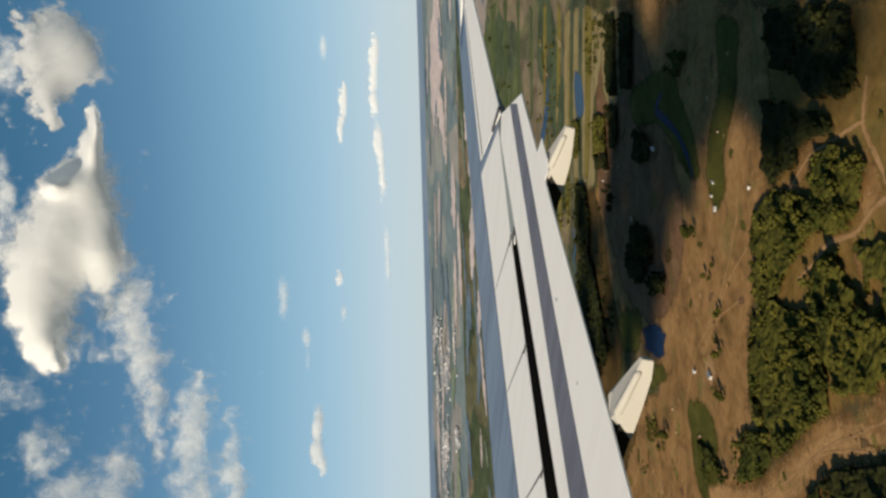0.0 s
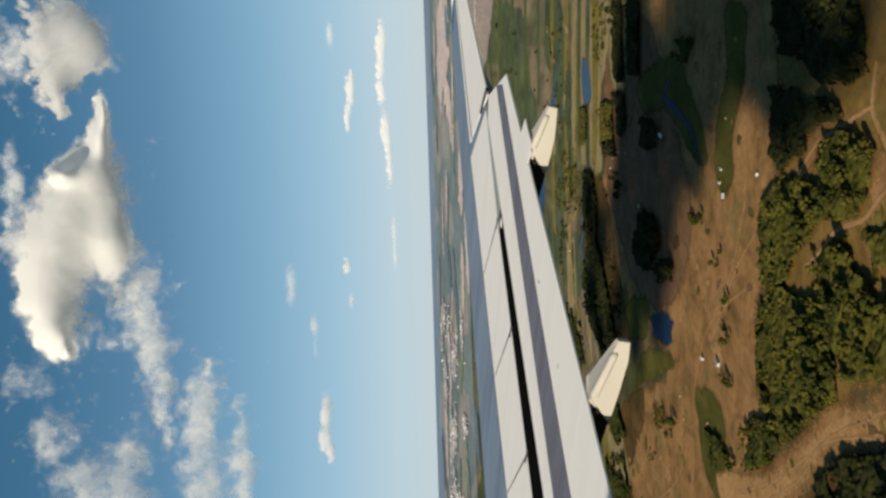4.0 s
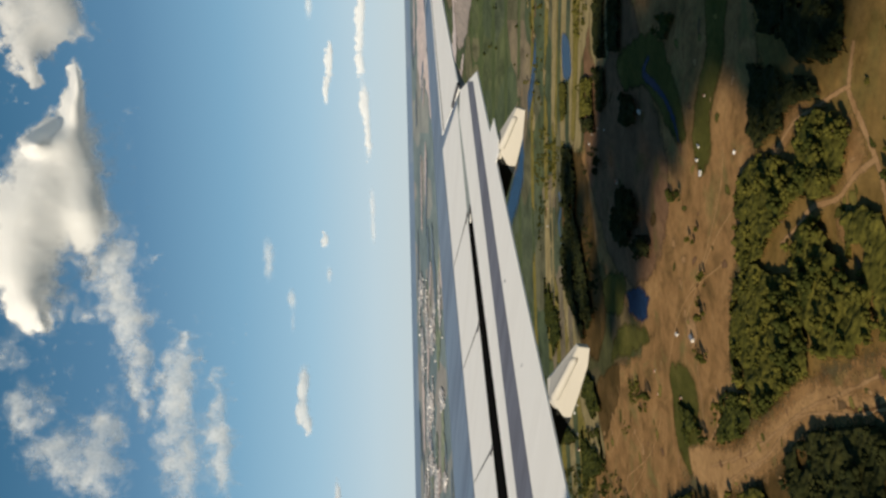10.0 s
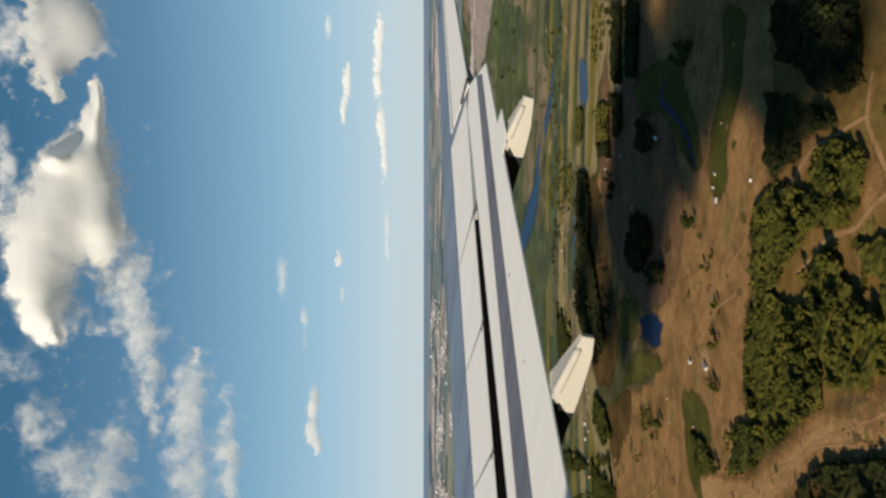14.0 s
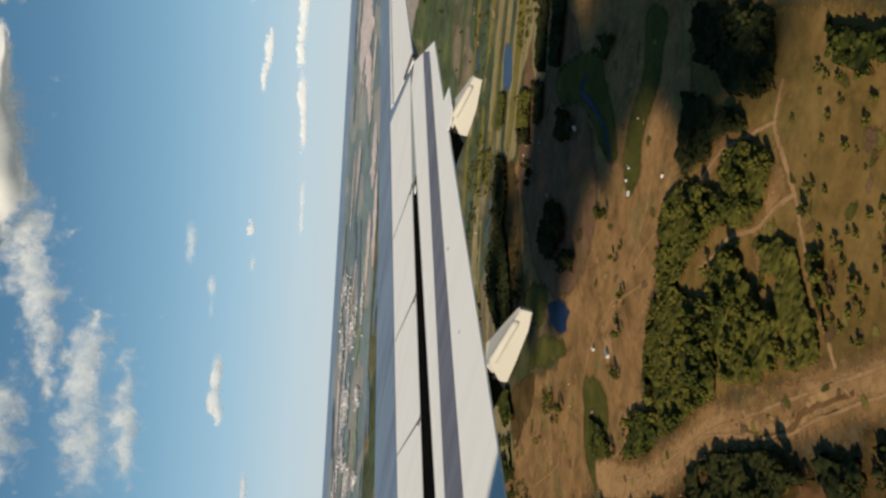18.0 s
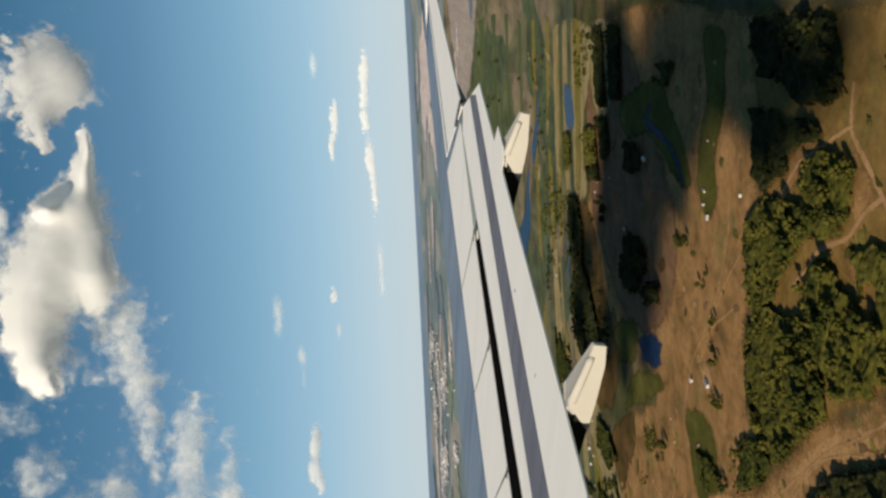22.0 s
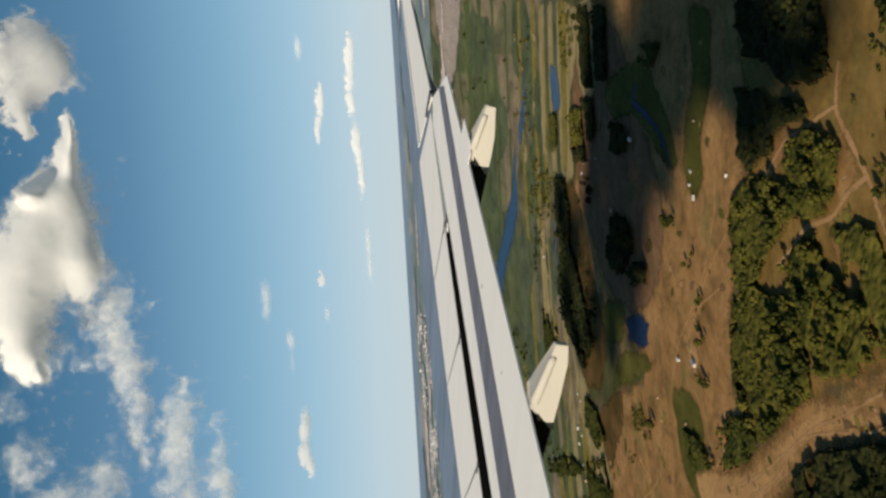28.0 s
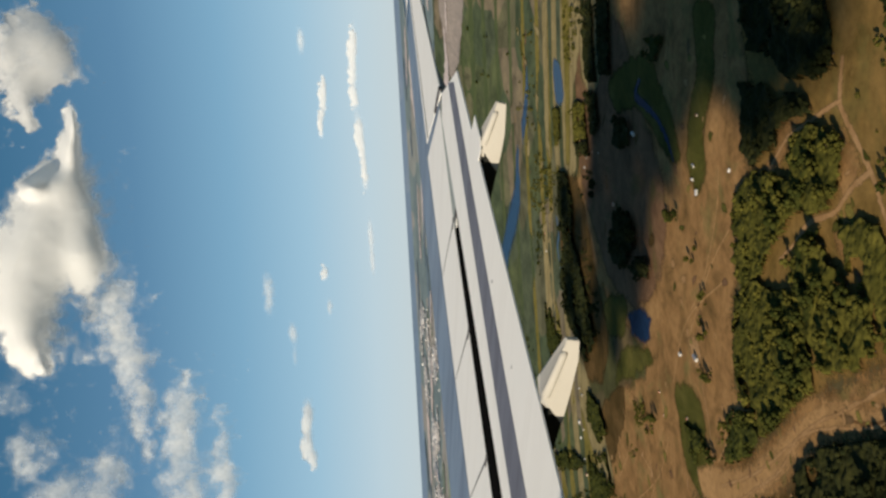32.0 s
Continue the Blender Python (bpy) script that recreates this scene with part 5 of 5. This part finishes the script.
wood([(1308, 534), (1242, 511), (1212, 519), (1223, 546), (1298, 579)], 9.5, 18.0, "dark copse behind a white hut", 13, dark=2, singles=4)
wood([(1023, 557), (960, 524), (962, 538), (1014, 565)], 9.0, 10.0, "low dark bushes on bare ground", 14, dark=True, singles=3)
wood([(927, 557), (890, 535), (881, 559), (915, 577)], 12.0, 9.0, "scrubby olive bushes", 15, keep=0.7, singles=4)
wood([(873, 579), (835, 552), (825, 575), (863, 601)], 12.0, 9.0, "scrubby olive bushes", 16, keep=0.7, singles=4)
wood([(855, 605), (826, 588), (816, 616), (834, 641)], 12.0, 9.0, "scrubby olive bushes", 17, keep=0.8, singles=3)
wood([(829, 668), (790, 642), (776, 652), (811, 682)], 11.0, 9.0, "bushes beside a hut", 18, keep=0.8, singles=4)
wood([(1181, 364), (1097, 339), (1115, 378), (1155, 388)], 10.0, 12.0, "dark copse on bare ground", 19, dark=True, singles=3)
wood([(1080, 931), (1002, 881), (945, 858), (975, 912), (1049, 959)], 12.0, 9.0, "brown thicket on bare ground", 20, keep=0.75, singles=5)
wood([(1069, 1010), (1017, 975), (1043, 1025), (1078, 1048)], 11.0, 9.0, "small thicket on bare ground", 21, keep=0.8, singles=3)
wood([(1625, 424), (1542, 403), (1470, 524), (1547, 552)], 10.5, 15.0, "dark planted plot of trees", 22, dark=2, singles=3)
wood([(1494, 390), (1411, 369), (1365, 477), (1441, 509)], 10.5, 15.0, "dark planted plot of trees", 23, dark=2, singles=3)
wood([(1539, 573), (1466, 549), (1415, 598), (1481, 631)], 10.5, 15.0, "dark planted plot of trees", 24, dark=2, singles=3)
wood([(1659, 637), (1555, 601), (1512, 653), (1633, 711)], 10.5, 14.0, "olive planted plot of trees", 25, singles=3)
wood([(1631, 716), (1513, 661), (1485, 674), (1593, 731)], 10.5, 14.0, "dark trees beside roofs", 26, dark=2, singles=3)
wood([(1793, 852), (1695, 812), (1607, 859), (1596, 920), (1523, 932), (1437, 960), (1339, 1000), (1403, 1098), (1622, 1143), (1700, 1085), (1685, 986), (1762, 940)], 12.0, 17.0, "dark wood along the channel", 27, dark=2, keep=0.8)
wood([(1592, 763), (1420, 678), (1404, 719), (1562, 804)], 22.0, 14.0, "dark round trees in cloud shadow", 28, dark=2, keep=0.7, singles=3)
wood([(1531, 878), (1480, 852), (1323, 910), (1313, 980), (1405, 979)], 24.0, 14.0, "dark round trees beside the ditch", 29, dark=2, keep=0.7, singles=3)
wood([(1987, 1074), (1911, 1050), (1930, 1109), (1885, 1184), (1912, 1218), (1976, 1152)], 16.0, 12.0, "trees on the sandy strip", 30, dark=True, keep=0.7)
wood([(1883, 734), (1807, 707), (1785, 770), (1837, 814)], 13.0, 12.0, "trees at the end of the pool", 31, keep=0.7)
wood([(2037, 907), (1807, 859), (1841, 982), (1940, 1049), (2055, 1076)], 14.0, 11.0, "olive scrub trees by the river", 32, keep=0.5)
wood([(2334, 648), (2097, 583), (2039, 862), (2178, 1001)], 34.0, 13.0, "scattered scrub trees by the river", 33, keep=0.5)
wood([(1820, 485), (1638, 437), (1695, 574), (1768, 623)], 16.0, 11.0, "loose trees between plots", 34, keep=0.5)
wood([(2905, 801), (2369, 657), (2346, 954), (2610, 1097)], 70.0, 18.0, "scattered field trees", 35, dark=True, keep=0.2)
wood([(843, 779), (790, 744), (782, 765), (798, 796)], 9.0, 11.0, "dark bushes on the grass strip", 36, dark=True, singles=3)
wood([(628, 224), (599, 166), (443, 125), (401, 195), (547, 287), (582, 268)], 17.0, 8.5, "loose rows of low bushes on dry ground", 42, keep=0.55, singles=6)
wood([(535, 290), (398, 200), (365, 256), (441, 340), (490, 328)], 15.0, 9.5, "loose scrub on dry ground", 43, keep=0.55, singles=7)
wood([(601, 163), (445, 120), (434, 140), (557, 181)], 9.5, 14.0, "dark wood at the edge of dry ground", 45, dark=True, keep=0.7)
wood([(2149, 1518), (1985, 1410), (1746, 1459), (1502, 1504), (1646, 1637), (1901, 1580)], 26.0, 13.0, "dark trees on the river meadows", 40, dark=True, keep=0.5)
wood([(1461, 1536), (1185, 1211), (963, 1076), (839, 1018), (767, 1096), (1211, 1659)], 14.0, 12.0, "dark trees round village houses", 41, dark=True, keep=0.45)
wood([(1661, 1597), (1483, 1417), (1362, 1342), (1448, 1446), (1632, 1609)], 11.0, 13.0, "dark hedge trees across the meadow", 51, dark=True, keep=0.8)
wood([(1387, 1164), (1291, 1119), (1213, 1120), (1256, 1188), (1362, 1223)], 11.0, 13.0, "dark trees behind the sandy strip", 52, dark=True, keep=0.7)
wood([(1840, 1246), (1686, 1209), (1612, 1254), (1666, 1363), (1773, 1340)], 13.0, 13.0, "loose dark trees by the meadow", 53, dark=True, keep=0.6)
wood([(1345, 1301), (1209, 1172), (1138, 1202), (1270, 1386)], 10.0, 13.0, "dark trees at the foot of the clearing", 54, dark=True, keep=0.7)


# ---- houses ----
def house_parts(w, d, h, wall, roof, flat=False):
    """A small house: walls, pitched or flat roof, a door and windows."""
    out = []
    bm = bmesh.new()
    bmesh.ops.create_cube(bm, size=1)
    for v in bm.verts:
        v.co = Vector((v.co.x * w, v.co.y * d, (v.co.z + 0.5) * h))
    if not flat:
        for s in (-1, 1):
            a = bm.verts.new((s * w / 2, -d / 2, h))
            b = bm.verts.new((s * w / 2, d / 2, h))
            c = bm.verts.new((s * w / 2, 0, h + d * 0.3))
            bm.faces.new((a, b, c))
    out.append(("wall", bm, wall))
    bm = bmesh.new()
    t, o = 0.18, 0.45
    if flat:
        prof = [(-d / 2 - o, h), (d / 2 + o, h + 0.5), (d / 2 + o, h + 0.5 + t), (-d / 2 - o, h + t)]
    else:
        rise = d * 0.3
        prof = [(-d / 2 - o, h - o * 0.6), (0, h + rise), (d / 2 + o, h - o * 0.6), (d / 2 + o, h - o * 0.6 + t), (0, h + rise + t * 1.4), (-d / 2 - o, h - o * 0.6 + t)]
    ends = [[bm.verts.new((s * (w / 2 + o), y, z)) for y, z in prof] for s in (-1, 1)]
    n = len(prof)
    for i in range(n):
        j = (i + 1) % n
        bm.faces.new((ends[0][i], ends[0][j], ends[1][j], ends[1][i]))
    bm.faces.new(ends[0][::-1])
    bm.faces.new(ends[1])
    bmesh.ops.recalc_face_normals(bm, faces=bm.faces)
    out.append(("roof", bm, roof))
    for name, x, z, ww, hh in (("door", -w * 0.1, 1.05, 1.0, 2.1), ("window", w * 0.25, 1.6, 1.3, 1.1), ("window", -w * 0.33, 1.6, 1.3, 1.1)):
        bm = bmesh.new()
        bmesh.ops.create_cube(bm, size=1)
        for v in bm.verts:
            v.co = Vector((x + v.co.x * ww, -d / 2 + v.co.y * 0.12, z + v.co.z * hh))
        out.append((name, bm, M_PANE if name == "window" else M_BARK))
    return out


def house(w, d, h, wall, roof, label, flat=False):
    base = new("house")
    for name, bm, m in house_parts(w, d, h, wall, roof, flat):
        part(name, bm, m, base)
    return tagged(base, label, "house", "village houses")


HOUSES = [house(7.5, 5.5, 2.8, M_WALL, M_ROOF_W, "small house with a pale sheet roof"),
          house(7, 5, 2.8, M_WALL_B, M_ROOF_R, "small house with a red tile roof"),
          house(10, 5.5, 2.9, M_WALL, M_ROOF_G, "long low house with a grey roof"),
          house(4.5, 4, 2.6, M_WALL, M_ROOF_W, "small white hut with a flat roof", True)]
for h, (x, y) in zip(HOUSES, ((1207, 520), (1293, 684), (845, 668), (898, 702))):
    h.location = (x, y, 0.3)


def settle(spots, seed, size=0.55):
    rng = random.Random(seed)
    for x, y in spots:
        if any((x - cx) ** 2 + (y - cy) ** 2 < (r + 3) ** 2 for cx, cy, r in CLEAR):
            continue
        src = rng.choice(HOUSES)
        copy_thing(src, Matrix.Translation((x, y, ground_z(x, y))) @ Matrix.Rotation(rng.uniform(0, 3.14), 4, "Z") @ Matrix.Scale(size * rng.uniform(0.8, 1.25), 4))


settle([(1207, 520)], 1)
settle([(1293, 684)], 2)
settle([(845, 668), (898, 702)], 3)
settle([(847, 768)], 4)
settle([(642, 366)], 5)
settle([(827, 404), (858, 417), (817, 494)], 6)
settle([(937, 449), (934, 466), (915, 474), (946, 388)], 7)
settle([(730, 763), (592, 630), (963, 819), (935, 839)], 8)
settle([(1522, 700), (1478, 668), (1425, 647), (1533, 726)], 9)
settle([(1875, 1113), (1901, 1077)], 10)
settle([(1469, 1224), (1441, 1220), (1446, 1300), (1407, 1288), (1423, 1325), (1377, 1344), (1351, 1364)], 12, 0.85)
settle([(1412, 1562), (1376, 1558), (1355, 1627), (1302, 1604), (1266, 1510), (728, 899), (458, 644)], 11, 0.85)


# far town: hundreds of pale buildings, too small to tell apart
rng = random.Random(77)
verts, faces = [], []
QUARTERS = [(rng.uniform(34, 51), rng.gauss(3880, 130), rng.uniform(0.4, 1.3), rng.uniform(15, 50)) for _ in range(22)]
for qa, qr, da, dr in QUARTERS:
    v2, f2, steps = [], [], 24
    for k in range(steps + 1):
        u = 2 * k / steps - 1
        az = radians(qa + 1.6 * da * u)
        for s in (-1, 1):
            r = qr + s * dr * 1.2 * math.sqrt(1.02 - u * u) * (1 + 0.9 * noise.noise(Vector((u * 7, qa, s))))
            x, y = r * math.cos(az), r * math.sin(az)
            v2.append((x, y, ground_z(x, y) + 4))
        if k:
            n = len(v2)
            f2.append((n - 4, n - 3, n - 1, n - 2))
    tagged(from_lists("town_ground", v2, f2, M_SUBURB), "built-up ground of a far town, paled by painted haze", "town ground", kind="structure")
for _ in range(650):
    qa, qr, da, dr = rng.choice(QUARTERS)
    az, r = rng.gauss(qa, da * 0.7), rng.gauss(qr, dr * 0.6)
    x, y = r * math.cos(radians(az)), r * math.sin(radians(az))
    z, w, d, h, a = ground_z(x, y) - 1, rng.uniform(4, 13), rng.uniform(3, 6), rng.uniform(2.5, 5), rng.uniform(0, 3.14)
    n = len(verts)
    for zz in (z, z + h):
        for sx, sy in ((-1, -1), (1, -1), (1, 1), (-1, 1)):
            px, py = sx * w / 2, sy * d / 2
            verts.append((x + px * math.cos(a) - py * math.sin(a), y + px * math.sin(a) + py * math.cos(a), zz))
    verts += [(x - w / 2 * math.cos(a), y - w / 2 * math.sin(a), z + h + 2.5), (x + w / 2 * math.cos(a), y + w / 2 * math.sin(a), z + h + 2.5)]
    for f in ((0, 1, 5, 4), (1, 2, 6, 5), (2, 3, 7, 6), (3, 0, 4, 7), (4, 5, 9, 8), (6, 7, 8, 9), (4, 8, 7), (5, 6, 9)):
        faces.append(tuple(k + n for k in f))
tagged(from_lists("far_town", verts, faces, M_TOWN), "pale buildings of a far-off town", "town", kind="stuff")
# unseen broad cloud overhead, shaped so its shadow lies on chosen parts of the valley
def overhead_cloud(spots, high, label, step=16.0):
    """A thick ragged layer cloud, dense in the middle and thinning out at its rim; spots: what it shades on the ground, and how far round."""
    up = -SUN_WAY * (high / -SUN_WAY.z)
    x0, x1 = min(x - 2 * r for (x, y), r in spots), max(x + 2 * r for (x, y), r in spots)
    y0, y1 = min(y - 2 * r for (x, y), r in spots), max(y + 2 * r for (x, y), r in spots)
    idx, verts, vals = {}, [], []
    for i in range(int((x1 - x0) / step) + 1):
        for j in range(int((y1 - y0) / step) + 1):
            x, y = x0 + i * step, y0 + j * step
            q = Vector((x, y, 0))
            thick = sum(math.exp(-1.2 * ((x - sx) ** 2 + (y - sy) ** 2) / (r * r)) for (sx, sy), r in spots)
            d = min(1.3, thick) + 0.22 * noise.fractal(q * 0.012, 0.9, 2.0, 4) - 0.12
            if d > 0:
                idx[i, j] = len(verts)
                verts.append(Vector((x, y, 0)) + up + SUN_WAY * (30 + 60 * min(1, d)))
                vals.append(min(1.0, d))
    faces = [[idx[k] for k in c] for c in ([(i, j), (i + 1, j), (i + 1, j + 1), (i, j + 1)] for i, j in idx) if all(k in idx for k in c)]
    n = len(verts)
    verts += [v - SUN_WAY * (90 + 240 * d) for v, d in zip(verts, vals)]
    vals += vals
    edge = {(f[k], f[(k + 1) % 4]) for f in faces for k in range(4)}
    faces += [[k + n for k in f[::-1]] for f in faces]
    faces += [[b, a, a + n, b + n] for a, b in edge if (b, a) not in edge]
    ob = from_lists("cloud", verts, faces, M_OVERHEAD, smooth=True)
    at = ob.data.attributes.new("cover", "FLOAT", "POINT")
    at.data.foreach_set("value", vals)
    return tagged(ob, label, "cloud")


# The last two spots are added to darken the lower wood.
overhead_cloud([((1714, 873), 65), ((1566, 890), 78), ((1611, 1044), 72), ((1480, 1103), 72), ((1361, 949), 78), ((1439, 758), 84), ((1339, 810), 78), ((1242, 708), 81), ((1226, 798), 65), ((1267, 608), 91), ((1107, 796), 47), ((1220, 913), 58), ((1113, 617), 47), ((1125, 703), 47), ((1436, 643), 78), ((1265, 521), 98), ((1101, 504), 58), ((1107, 425), 84), ((1183, 396), 117), ((1441, 520), 91), ((1021, 329), 78), ((1003, 393), 40), ((1042, 288), 118), ((853, 271), 68), ((870, 242), 106), ((784, 310), 40), ((733, 249), 40), ((685, 211), 28), ((678, 187), 40), ((1432, 429), 117), ((1013, 505), 35), ((442, 505), 26), ((472, 579), 24)],
               1500, "broad grey cloud overhead, shading the valley")
